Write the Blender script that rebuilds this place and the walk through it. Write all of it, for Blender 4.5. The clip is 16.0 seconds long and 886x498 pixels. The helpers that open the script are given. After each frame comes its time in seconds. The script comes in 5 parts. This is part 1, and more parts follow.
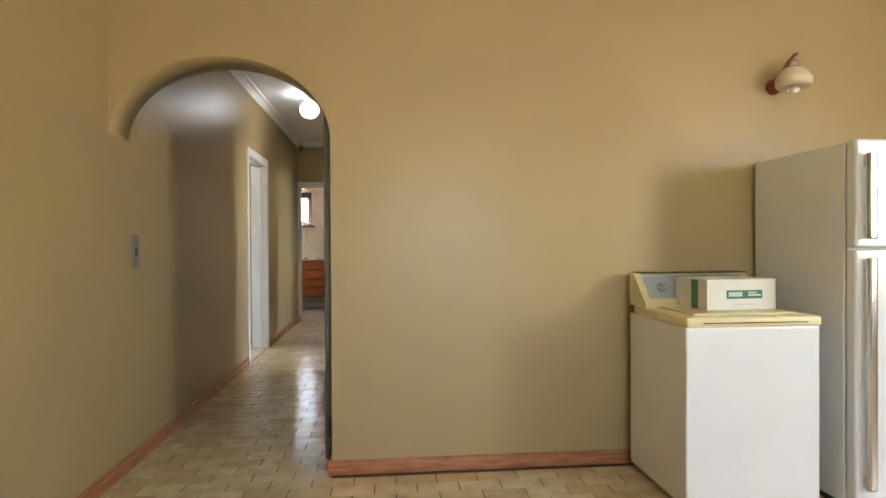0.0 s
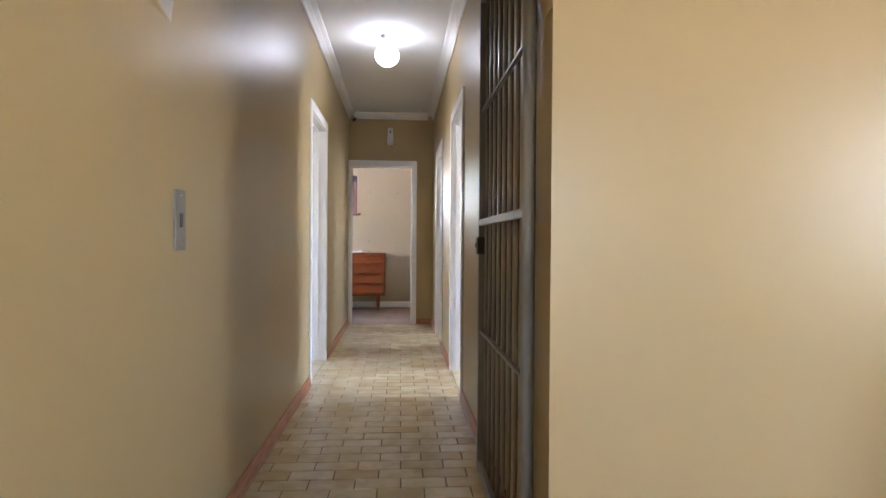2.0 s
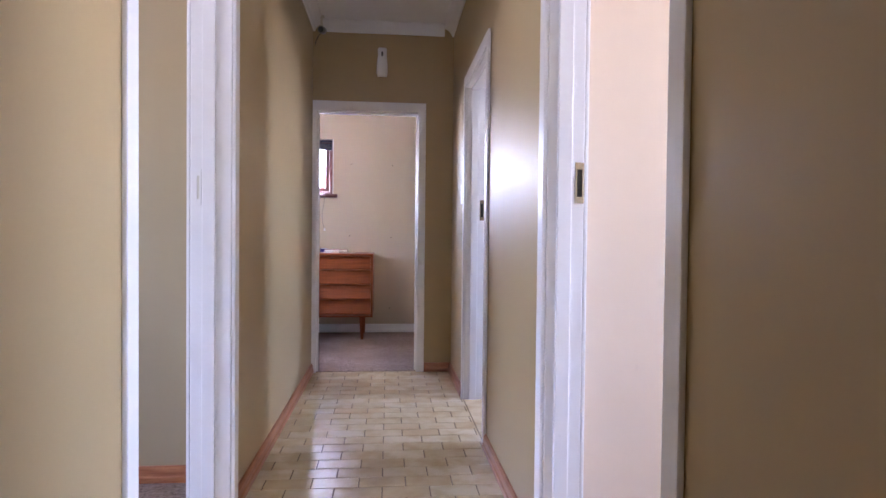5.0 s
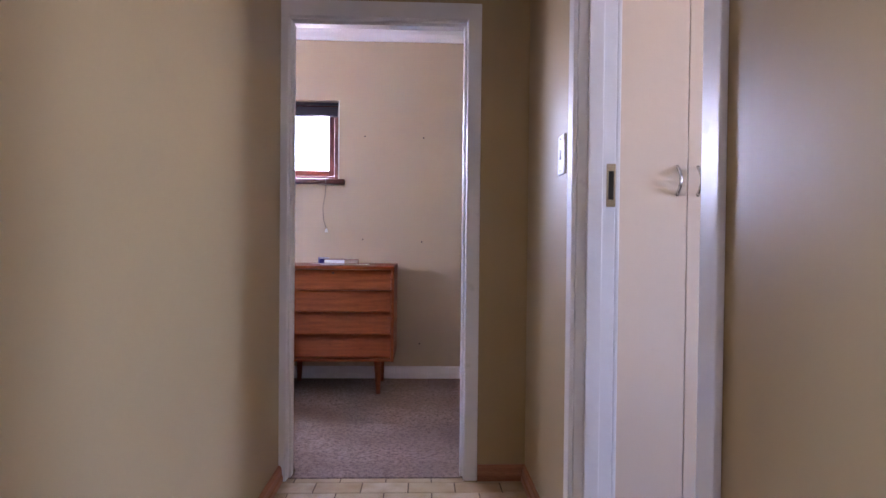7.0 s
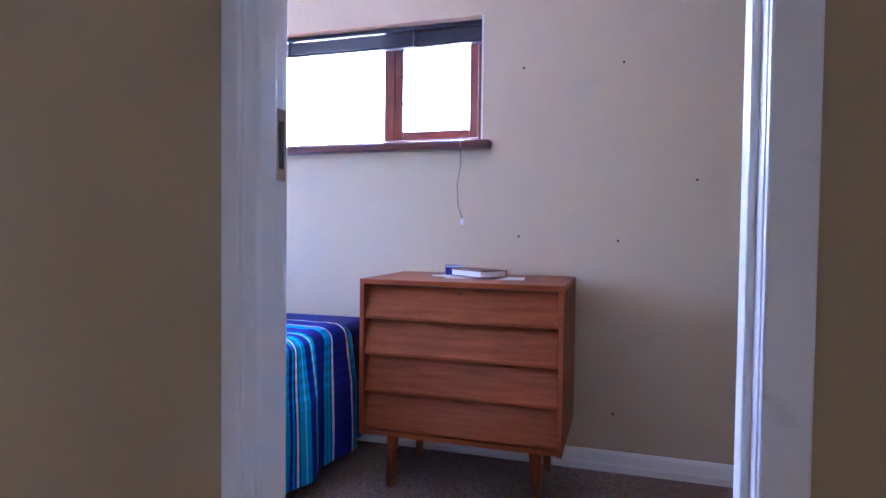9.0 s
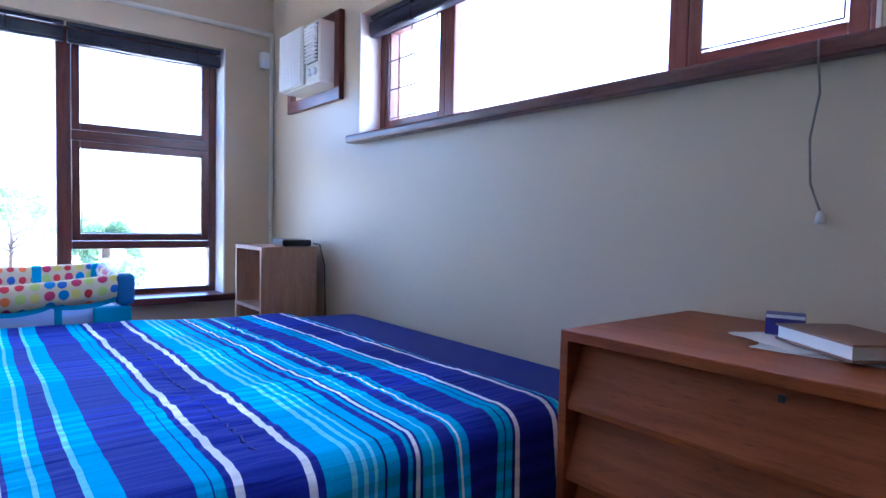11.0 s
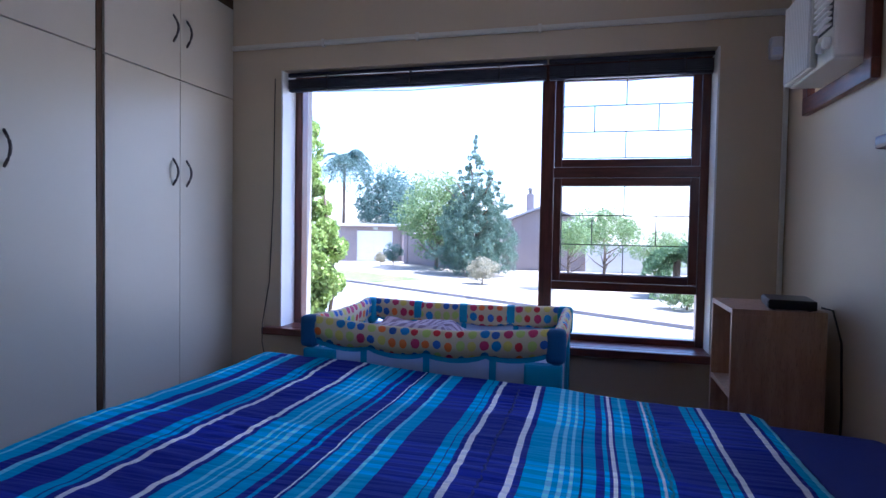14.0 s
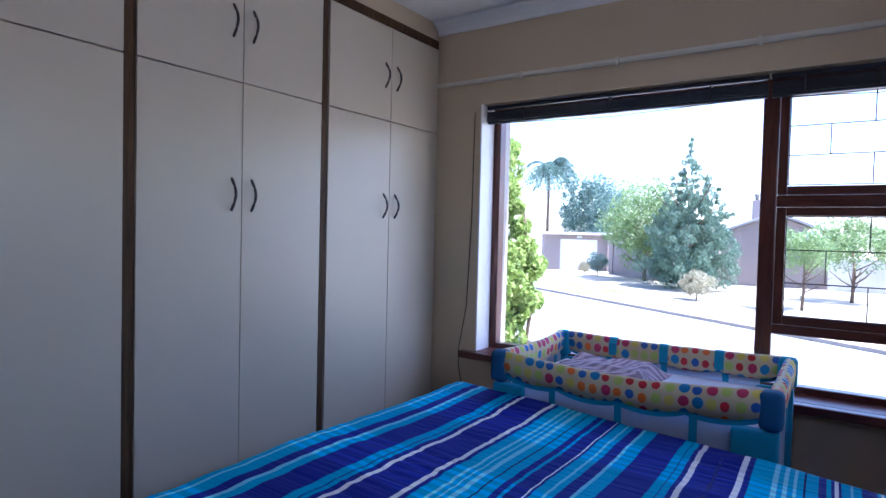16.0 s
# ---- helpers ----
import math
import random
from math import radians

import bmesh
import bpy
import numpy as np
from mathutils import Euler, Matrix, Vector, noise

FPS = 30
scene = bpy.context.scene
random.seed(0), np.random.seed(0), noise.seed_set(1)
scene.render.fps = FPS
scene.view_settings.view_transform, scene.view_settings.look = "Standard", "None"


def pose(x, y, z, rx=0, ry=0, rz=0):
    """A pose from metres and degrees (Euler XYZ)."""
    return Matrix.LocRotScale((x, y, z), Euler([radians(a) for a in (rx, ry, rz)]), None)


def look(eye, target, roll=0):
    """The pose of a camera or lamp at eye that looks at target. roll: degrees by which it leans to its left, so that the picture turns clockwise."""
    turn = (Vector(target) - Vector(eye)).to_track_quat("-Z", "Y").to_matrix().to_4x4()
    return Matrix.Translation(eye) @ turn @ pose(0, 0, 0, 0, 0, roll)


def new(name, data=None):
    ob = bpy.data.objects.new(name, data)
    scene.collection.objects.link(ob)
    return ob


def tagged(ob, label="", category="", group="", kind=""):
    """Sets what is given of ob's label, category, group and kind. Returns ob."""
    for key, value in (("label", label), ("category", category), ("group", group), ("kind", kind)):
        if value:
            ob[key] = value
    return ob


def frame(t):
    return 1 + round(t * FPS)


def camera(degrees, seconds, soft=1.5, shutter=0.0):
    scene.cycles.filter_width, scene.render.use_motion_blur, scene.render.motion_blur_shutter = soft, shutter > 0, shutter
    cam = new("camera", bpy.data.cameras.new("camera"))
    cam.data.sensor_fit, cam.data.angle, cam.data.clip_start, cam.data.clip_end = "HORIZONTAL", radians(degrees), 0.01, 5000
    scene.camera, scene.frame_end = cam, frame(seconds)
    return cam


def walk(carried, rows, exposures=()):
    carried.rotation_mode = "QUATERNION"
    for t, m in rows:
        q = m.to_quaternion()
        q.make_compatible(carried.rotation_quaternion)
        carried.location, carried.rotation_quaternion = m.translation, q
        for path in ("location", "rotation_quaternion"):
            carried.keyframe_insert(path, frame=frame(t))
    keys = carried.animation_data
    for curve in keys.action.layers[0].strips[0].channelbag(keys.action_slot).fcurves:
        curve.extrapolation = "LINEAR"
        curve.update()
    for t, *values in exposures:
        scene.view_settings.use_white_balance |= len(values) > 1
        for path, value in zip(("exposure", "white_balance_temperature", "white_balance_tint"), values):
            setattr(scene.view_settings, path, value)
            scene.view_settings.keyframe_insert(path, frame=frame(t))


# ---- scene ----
cam = camera(74.1, 16.0)
PATH = [
    (0, (1.327, 1.256, 1.144), (1.518, 3.246, 1.128), -0.3),
    (0.5, (1.163, 1.581, 1.137), (1.315, 3.575, 1.122), -0.0),
    (1, (1.001, 1.962, 1.109), (1.137, 3.958, 1.094), 0.2),
    (1.5, (0.812, 2.328, 1.096), (0.946, 4.324, 1.076), 0.4),
    (2, (0.657, 2.704, 1.052), (0.803, 4.698, 1.029), 0.4),
    (2.5, (0.592, 3.212, 1.112), (0.75, 5.205, 1.066), 0.3),
    (3, (0.584, 3.698, 1.098), (0.758, 5.69, 1.052), 0.5),
    (5.5, (0.582, 6.162, 1.053), (0.768, 8.153, 1.018), 0.6),
    (6, (0.573, 6.648, 1.053), (0.749, 8.64, 1.025), 0.7),
    (6.5, (0.592, 7.145, 1.057), (0.73, 9.14, 1.026), 0.8),
    (7, (0.616, 7.675, 1.059), (0.687, 9.674, 1.029), 0.6),
    (7.5, (0.655, 8.167, 1.058), (0.615, 10.166, 1.022), 0.7),
    (8, (0.664, 8.61, 1.047), (0.45, 10.598, 1.017), 0.8),
    (10.3, (0.55, 10.318, 1.119), (-0.681, 11.891, 1.011), 1.0),
    (10.5, (0.527, 10.438, 1.109), (-0.819, 11.914, 1.015), 1.4),
    (11, (0.395, 10.658, 1.098), (-1.165, 11.904, 1.004), 1.25),
    (11.5, (0.271, 10.884, 1.105), (-1.467, 11.87, 1.009), 1.3),
    (12, (0.204, 11.038, 1.088), (-1.652, 11.779, 1.004), 1.3),
    (12.5, (0.082, 11.184, 1.122), (-1.862, 11.647, 1.042), 1.3),
    (13, (-0.062, 11.285, 1.168), (-2.058, 11.385, 1.092), 1.15),
    (13.5, (-0.133, 11.359, 1.216), (-2.116, 11.116, 1.121), 1.1),
    (14, (-0.185, 11.299, 1.216), (-2.12, 10.798, 1.147), 1.0),
    (14.5, (-0.205, 11.314, 1.264), (-2.074, 10.607, 1.187), 1.3),
    (15, (-0.232, 11.341, 1.308), (-2.023, 10.454, 1.236), 1.4),
    (15.5, (-0.227, 11.368, 1.319), (-1.945, 10.346, 1.259), 1.4),
    (16, (-0.217, 11.341, 1.349), (-1.87, 10.216, 1.287), 1.4),
]
walk(cam, [(t, look(eye, target, roll)) for t, eye, target, roll in PATH],
     [(0.0, 4.85, 6750, 12), (2.0, 5.35, 5950, 18), (3.0, 5.65, 5500, 28), (5.5, 5.1, 5550, 34), (6.0, 5.0, 5250, 34), (6.5, 5.0, 5100, 36),
      (7.0, 4.9, 5600, 40), (7.5, 4.95, 5500, 42), (8.0, 5.1, 4750, 42), (10.5, 4.3, 4600, 22), (12.0, 2.8, 4750, 24), (13.0, 2.25, 4800, 26),
      (14.5, 2.0, 5050, 25), (16.0, 2.25, 5150, 23)])

# ---- world and lights ----
world = bpy.data.worlds.new("sky")
scene.world = world
world.use_nodes = True
nt = world.node_tree
sky = nt.nodes.new("ShaderNodeTexSky")
sky.sky_type = "NISHITA"
sky.sun_disc = False
sky.sun_elevation = radians(65)
sky.sun_rotation = radians(340)
nt.links.new(sky.outputs[0], nt.nodes["Background"].inputs[0])
nt.nodes["Background"].inputs[1].default_value = 0.15


def lamp(name, kind, m, energy, color=(1, 1, 1), size=1.0, size_y=None):
    data = bpy.data.lights.new(name, kind)
    data.energy, data.color = energy, color
    if kind == "AREA":
        data.size = size
        if size_y:
            data.shape, data.size_y = "RECTANGLE", size_y
    if kind == "SUN":
        data.angle = radians(0.5)
    ob = new(name, data)
    ob.matrix_world = m
    return ob


lamp("sun", "SUN", look((0, 0, 0), (0.05, -0.42, -0.92)), 5.0, (1, 0.95, 0.87))
# daylight standing in the openings of windows that are never in view
lamp("dining_window_light", "AREA", look((5.27, 0.9, 1.55), (3.0, 0.9, 1.45)), 2.2, (1.0, 0.96, 0.86), 1.0, 1.0)
lamp("dining_back_window_light", "AREA", look((2.2, -1.97, 1.5), (2.2, 0, 1.3)), 0.8, (0.98, 1.0, 0.86), 1.2, 1.0)
lamp("west_room_window_light", "AREA", look((-3.17, 6.7, 1.5), (0, 6.7, 1.3)), 1.2, (0.84, 0.92, 1.0), 1.0, 1.0)
lamp("east_room_window_light", "AREA", look((4.17, 6.7, 1.5), (0, 6.7, 1.3)), 2.7, (0.82, 0.91, 1.0), 1.0, 1.0)
lamp("east_back_room_window_light", "AREA", look((4.17, 8.7, 1.5), (0, 8.7, 1.3)), 1.7, (0.72, 0.86, 1.0), 0.8, 1.0)
# added fill lamp outside the visible strip window, to brighten the bedroom
lamp("strip_window_fill_light", "AREA", look((-1.09, 12.5, 1.9), (-1.09, 10.0, 1.2)), 4.0, (0.95, 0.98, 1.0), 2.2, 0.7)

# ---- mesh helpers ----


def finish(name, bm, mat, smooth=False):
    me = bpy.data.meshes.new(name)
    bm.normal_update()
    bm.to_mesh(me)
    bm.free()
    for mm in (mat if isinstance(mat, (list, tuple)) else [mat]):
        me.materials.append(mm)
    if smooth:
        for p in me.polygons:
            p.use_smooth = True
    return me


def part(name, bm, mat, parent=None, label="", smooth=False):
    ob = new(name, finish(name, bm, mat, smooth))
    if parent:
        ob.parent = parent
    if label:
        ob["label"] = label
    return ob


def structure(name, bm, mat, label="", category=""):
    return tagged(part(name, bm, mat), label, category, kind="structure")


def base(name, x, y, z, rz=0, label="", category="", group="", kind=""):
    ob = new(name)
    ob.empty_display_size = 0.1
    ob.matrix_world = pose(x, y, z, 0, 0, rz)
    return tagged(ob, label, category, group, kind)


def add_box(bm, x0, y0, z0, x1, y1, z1, bevel=0.0, segs=2):
    x0, x1, y0, y1, z0, z1 = min(x0, x1), max(x0, x1), min(y0, y1), max(y0, y1), min(z0, z1), max(z0, z1)
    v = [bm.verts.new(p) for p in ((x0, y0, z0), (x1, y0, z0), (x1, y1, z0), (x0, y1, z0),
                                   (x0, y0, z1), (x1, y0, z1), (x1, y1, z1), (x0, y1, z1))]
    fs = [bm.faces.new([v[i] for i in q]) for q in
          ((3, 2, 1, 0), (4, 5, 6, 7), (0, 1, 5, 4), (1, 2, 6, 5), (2, 3, 7, 6), (3, 0, 4, 7))]
    if bevel:
        es = list({e for f in fs for e in f.edges})
        bmesh.ops.bevel(bm, geom=es, offset=bevel, segments=segs, affect="EDGES", profile=0.6)
    return bm


def box(x0, y0, z0, x1, y1, z1, bevel=0.0, segs=2):
    return add_box(bmesh.new(), x0, y0, z0, x1, y1, z1, bevel, segs)


def boxes(*items):
    bm = bmesh.new()
    for it in items:
        add_box(bm, *it)
    return bm


def add_tube(bm, pts, radius, sides=10, taper=None):
    rings = []
    pts = [Vector(p) for p in pts]
    for i, p in enumerate(pts):
        d = (pts[min(i + 1, len(pts) - 1)] - pts[max(i - 1, 0)]).normalized()
        up = Vector((0, 0, 1)) if abs(d.z) < 0.9 else Vector((1, 0, 0))
        a = d.cross(up).normalized()
        b = d.cross(a).normalized()
        r = radius if taper is None else radius * taper[i]
        rings.append([bm.verts.new(p + (a * math.cos(k * math.tau / sides) + b * math.sin(k * math.tau / sides)) * r)
                      for k in range(sides)])
    for r0, r1 in zip(rings, rings[1:]):
        for k in range(sides):
            bm.faces.new((r0[k], r0[(k + 1) % sides], r1[(k + 1) % sides], r1[k])).smooth = True
    bm.faces.new(list(reversed(rings[0])))
    bm.faces.new(rings[-1])
    return bm


def tube(pts, radius, sides=10, taper=None):
    bm = add_tube(bmesh.new(), pts, radius, sides, taper)
    bmesh.ops.recalc_face_normals(bm, faces=bm.faces)
    return bm


def lathe(profile, sides=32, m=None):
    """A turned solid from (radius, height) pairs."""
    bm = bmesh.new()
    rings = []
    for r, z in profile:
        rings.append([bm.verts.new((r * math.cos(k * math.tau / sides), r * math.sin(k * math.tau / sides), z))
                      for k in range(sides)])
    for r0, r1 in zip(rings, rings[1:]):
        for k in range(sides):
            bm.faces.new((r0[k], r0[(k + 1) % sides], r1[(k + 1) % sides], r1[k])).smooth = True
    bm.faces.new(list(reversed(rings[0])))
    bm.faces.new(rings[-1])
    bmesh.ops.recalc_face_normals(bm, faces=bm.faces)
    if m is not None:
        bm.transform(m)
    return bm


def extrude_profile(profile, path_axis, a0, a1):
    """A prism with the profile (two coordinates) swept along x or y from a0 to a1."""
    bm = bmesh.new()
    ends = []
    for a in (a0, a1):
        ends.append([bm.verts.new((a, p, q) if path_axis == "x" else (p, a, q)) for p, q in profile])
    n = len(profile)
    for k in range(n):
        bm.faces.new((ends[0][k], ends[0][(k + 1) % n], ends[1][(k + 1) % n], ends[1][k]))
    bm.faces.new(list(reversed(ends[0])))
    bm.faces.new(ends[1])
    bmesh.ops.recalc_face_normals(bm, faces=bm.faces)
    return bm


def wall_mesh(axis, p0, p1, a0, a1, z0, z1, openings=()):
    """A wall slab with openings (a0, a1, z0, z1). axis "x": the wall runs along x, between y=p0 and y=p1."""
    As = sorted({a0, a1, *[v for o in openings for v in o[:2]]})
    Zs = sorted({z0, z1, *[v for o in openings for v in o[2:]]})
    na, nz = len(As) - 1, len(Zs) - 1

    def solid(i, j):
        if not (0 <= i < na and 0 <= j < nz):
            return False
        a, z = (As[i] + As[i + 1]) / 2, (Zs[j] + Zs[j + 1]) / 2
        return not any(o[0] < a < o[1] and o[2] < z < o[3] for o in openings)
    bm = bmesh.new()
    cache = {}

    def V(a, p, z):
        key = (round(a, 5), round(p, 5), round(z, 5))
        if key not in cache:
            cache[key] = bm.verts.new((a, p, z) if axis == "x" else (p, a, z))
        return cache[key]
    for i in range(na):
        for j in range(nz):
            if not solid(i, j):
                continue
            a, b, c, d = As[i], As[i + 1], Zs[j], Zs[j + 1]
            bm.faces.new((V(a, p0, c), V(b, p0, c), V(b, p0, d), V(a, p0, d)))
            bm.faces.new((V(a, p1, c), V(a, p1, d), V(b, p1, d), V(b, p1, c)))
            if not solid(i - 1, j):
                bm.faces.new((V(a, p0, c), V(a, p0, d), V(a, p1, d), V(a, p1, c)))
            if not solid(i + 1, j):
                bm.faces.new((V(b, p0, c), V(b, p1, c), V(b, p1, d), V(b, p0, d)))
            if not solid(i, j - 1):
                bm.faces.new((V(a, p0, c), V(a, p1, c), V(b, p1, c), V(b, p0, c)))
            if not solid(i, j + 1):
                bm.faces.new((V(a, p0, d), V(b, p0, d), V(b, p1, d), V(a, p1, d)))
    bmesh.ops.recalc_face_normals(bm, faces=bm.faces)
    return bm


# ---- materials ----
def node_mat(name):
    m = bpy.data.materials.new(name)
    m.use_nodes = True
    t = m.node_tree
    return m, t, t.nodes["Principled BSDF"]


def noise_node(t, scale, detail=3.0, stretch=None, coord="Object"):
    tc = t.nodes.new("ShaderNodeTexCoord")
    n = t.nodes.new("ShaderNodeTexNoise")
    n.inputs["Scale"].default_value = scale
    n.inputs["Detail"].default_value = detail
    src = tc.outputs[coord]
    if stretch:
        mp = t.nodes.new("ShaderNodeMapping")
        mp.inputs["Scale"].default_value = stretch
        t.links.new(src, mp.inputs["Vector"])
        src = mp.outputs["Vector"]
    t.links.new(src, n.inputs["Vector"])
    return n


def mixer(t, fac, a, b):
    mx = t.nodes.new("ShaderNodeMix")
    mx.data_type = "RGBA"
    for sock, v in ((mx.inputs["Factor"], fac), (mx.inputs["A"], a), (mx.inputs["B"], b)):
        if isinstance(v, (int, float)):
            sock.default_value = v
        elif isinstance(v, tuple):
            sock.default_value = (*v, 1)
        else:
            t.links.new(v, sock)
    return mx.outputs["Result"]


def ramp(t, fac, lo, hi):
    r = t.nodes.new("ShaderNodeMapRange")
    r.inputs["From Min"].default_value, r.inputs["From Max"].default_value = lo, hi
    t.links.new(fac, r.inputs["Value"])
    return r.outputs["Result"]


def bump(t, bsdf, height, strength, dist):
    b = t.nodes.new("ShaderNodeBump")
    b.inputs["Strength"].default_value, b.inputs["Distance"].default_value = strength, dist
    t.links.new(height, b.inputs["Height"])
    t.links.new(b.outputs["Normal"], bsdf.inputs["Normal"])


def paint(name, color, rough=0.5, var=0.07, scale=1.6, grain=90.0, relief=0.0012, metal=0.0, spec=0.5, scuff=0.0, coat=0.0):
    """A coated surface: broad mottling, roller or cast grain, an uneven sheen and, where asked, small scuffs."""
    m, t, b = node_mat(name)
    big, fine = noise_node(t, scale, 4), noise_node(t, grain, 2)
    lo, hi = tuple(c * (1 - var) for c in color), tuple(min(1, c * (1 + var)) for c in color)
    col = mixer(t, ramp(t, big.outputs["Fac"], 0.3, 0.7), lo, hi)
    if scuff:
        sn = noise_node(t, 14, 6)
        col = mixer(t, ramp(t, sn.outputs["Fac"], 0.68, 0.74), col, tuple(c * (1 - scuff) for c in color))
    t.links.new(col, b.inputs["Base Color"])
    rr = t.nodes.new("ShaderNodeMapRange")
    rr.inputs["To Min"].default_value, rr.inputs["To Max"].default_value = rough * 0.85, min(1, rough * 1.15)
    t.links.new(big.outputs["Fac"], rr.inputs["Value"])
    t.links.new(rr.outputs["Result"], b.inputs["Roughness"])
    b.inputs["Metallic"].default_value = metal
    b.inputs["Specular IOR Level"].default_value = spec
    b.inputs["Coat Weight"].default_value = coat
    b.inputs["Coat Roughness"].default_value = 0.25
    if relief:
        bump(t, b, fine.outputs["Fac"], 0.5, relief)
    return m


def wood(name, dark, light, grain=(3.0, 40.0, 40.0), rough=0.4, relief=0.0006, spec=0.5):
    m, t, b = node_mat(name)
    g, f = noise_node(t, 2.2, 8, grain), noise_node(t, 9.0, 6, tuple(v * 1.7 for v in grain))
    col = mixer(t, ramp(t, g.outputs["Fac"], 0.32, 0.68), dark, light)
    col = mixer(t, ramp(t, f.outputs["Fac"], 0.55, 0.8), col, tuple(c * 0.6 for c in dark))
    t.links.new(col, b.inputs["Base Color"])
    b.inputs["Roughness"].default_value = rough
    b.inputs["Specular IOR Level"].default_value = spec
    bump(t, b, f.outputs["Fac"], 0.4, relief)
    return m


def metal(name, color, rough=0.3):
    return paint(name, color, rough, 0.1, 8, 200, 0.0002, metal=1.0)


def glass(name):
    m, t, b = node_mat(name)
    out = t.nodes["Material Output"]
    tr, gl, mx = (t.nodes.new(k) for k in ("ShaderNodeBsdfTransparent", "ShaderNodeBsdfGlossy", "ShaderNodeMixShader"))
    gl.inputs["Roughness"].default_value = 0.02
    mx.inputs[0].default_value = 0.035
    t.links.new(tr.outputs[0], mx.inputs[1])
    t.links.new(gl.outputs[0], mx.inputs[2])
    t.links.new(mx.outputs[0], out.inputs["Surface"])
    return m


def leafy(name, a, b_, rough=0.6):
    m, t, b = node_mat(name)
    geo = t.nodes.new("ShaderNodeNewGeometry")
    col = mixer(t, geo.outputs["Random Per Island"], a, b_)
    t.links.new(col, b.inputs["Base Color"])
    b.inputs["Roughness"].default_value = rough
    thin, both = t.nodes.new("ShaderNodeBsdfTranslucent"), t.nodes.new("ShaderNodeMixShader")
    both.inputs[0].default_value = 0.4
    t.links.new(col, thin.inputs["Color"])
    t.links.new(b.outputs[0], both.inputs[1])
    t.links.new(thin.outputs[0], both.inputs[2])
    t.links.new(both.outputs[0], t.nodes["Material Output"].inputs["Surface"])
    return m


PAINT_TAN = paint("tan_gloss_wall_paint", (0.41, 0.305, 0.15), 0.37, 0.05, 1.1, 45, 0.0004, spec=0.5)
PAINT_HALL = paint("tan_gloss_hall_paint", (0.41, 0.305, 0.15), 0.42, 0.05, 1.1, 45, 0.0004, spec=0.42)
PAINT_BED = paint("tan_wall_paint", (0.53, 0.43, 0.29), 0.42, 0.05, 1.0, 45, 0.0005)
PAINT_ROOM = paint("warm_room_paint", (0.42, 0.34, 0.2), 0.5, 0.05, 1.0, 45, 0.0006)
WHITE = paint("white_gloss_enamel", (0.78, 0.77, 0.77), 0.34, 0.04, 4, 40, 0.001, scuff=0.12)
CEIL = paint("ceiling_white", (0.78, 0.78, 0.78), 0.85, 0.03, 1.2, 140, 0.001)
SKIRT = wood("red_brown_skirting", (0.30, 0.10, 0.04), (0.46, 0.20, 0.09), (30, 3, 30), 0.35)
SKIRT_X = wood("red_brown_skirting_across", (0.30, 0.10, 0.04), (0.46, 0.20, 0.09), (3, 30, 30), 0.35)
FRAME_WOOD = wood("mahogany_window_wood", (0.075, 0.02, 0.014), (0.155, 0.045, 0.03), (25, 25, 3), 0.3)
FRAME_WOOD_Y = wood("mahogany_window_wood_along", (0.075, 0.02, 0.014), (0.155, 0.045, 0.03), (25, 3, 25), 0.3)
FRAME_WOOD_X = wood("mahogany_window_wood_across", (0.075, 0.02, 0.014), (0.155, 0.045, 0.03), (3, 25, 25), 0.3)
TEAK = wood("teak_veneer", (0.21, 0.045, 0.008), (0.31, 0.078, 0.015), (2.2, 14, 22), 0.42, spec=0.22)
PINE = wood("beech_board", (0.40, 0.22, 0.12), (0.52, 0.31, 0.18), (20, 20, 2.5), 0.5)
STRIP = wood("dark_brown_filler_strip", (0.045, 0.024, 0.012), (0.10, 0.055, 0.025), (40, 40, 2), 0.7, spec=0.2)
STRIP_LIGHT = wood("orange_brown_filler_strip", (0.30, 0.13, 0.03), (0.42, 0.20, 0.05), (40, 40, 2), 0.5)
CLOSET = paint("cream_melamine", (0.50, 0.445, 0.345), 0.35, 0.03, 1.5, 30, 0.0006)
CLOSET_PINK = paint("pinkish_cream_melamine", (0.72, 0.59, 0.455), 0.4, 0.03, 1.5, 30, 0.0006, scuff=0.05)
DARK_EDGE = paint("shadow_gap_brown", (0.06, 0.035, 0.02), 0.7)
CHROME = metal("brushed_chrome", (0.62, 0.60, 0.58), 0.22)
STEEL = paint("grey_painted_steel", (0.20, 0.19, 0.18), 0.42, 0.12, 6, 120, 0.0005, spec=0.6)
STEEL_DARK = paint("dark_painted_steel", (0.05, 0.04, 0.04), 0.45, 0.12, 6, 120, 0.0004)
ENAMEL = paint("white_appliance_enamel", (0.78, 0.78, 0.78), 0.22, 0.03, 2, 260, 0.0003, coat=0.4)
YELLOWED = paint("yellowed_plastic", (0.72, 0.62, 0.34), 0.35, 0.06, 3, 200, 0.0003)
PANEL_GREY = paint("grey_control_panel", (0.36, 0.37, 0.40), 0.35, 0.05, 3, 200, 0.0002)
PLASTIC_WHITE = paint("white_plastic", (0.74, 0.74, 0.72), 0.35, 0.03, 4, 200, 0.0002)
PLASTIC_CREAM = paint("cream_plastic", (0.62, 0.60, 0.52), 0.4, 0.04, 4, 200, 0.0002)
BLACK = paint("black_plastic", (0.02, 0.02, 0.022), 0.35, 0.1, 5, 200, 0.0002)
BLIND = paint("dark_blue_blind_slat", (0.022, 0.024, 0.045), 0.36, 0.1, 8, 200, 0.0002)
CORD = paint("grey_pull_cord", (0.22, 0.20, 0.18), 0.8, 0.1, 20, 300, 0.0003)
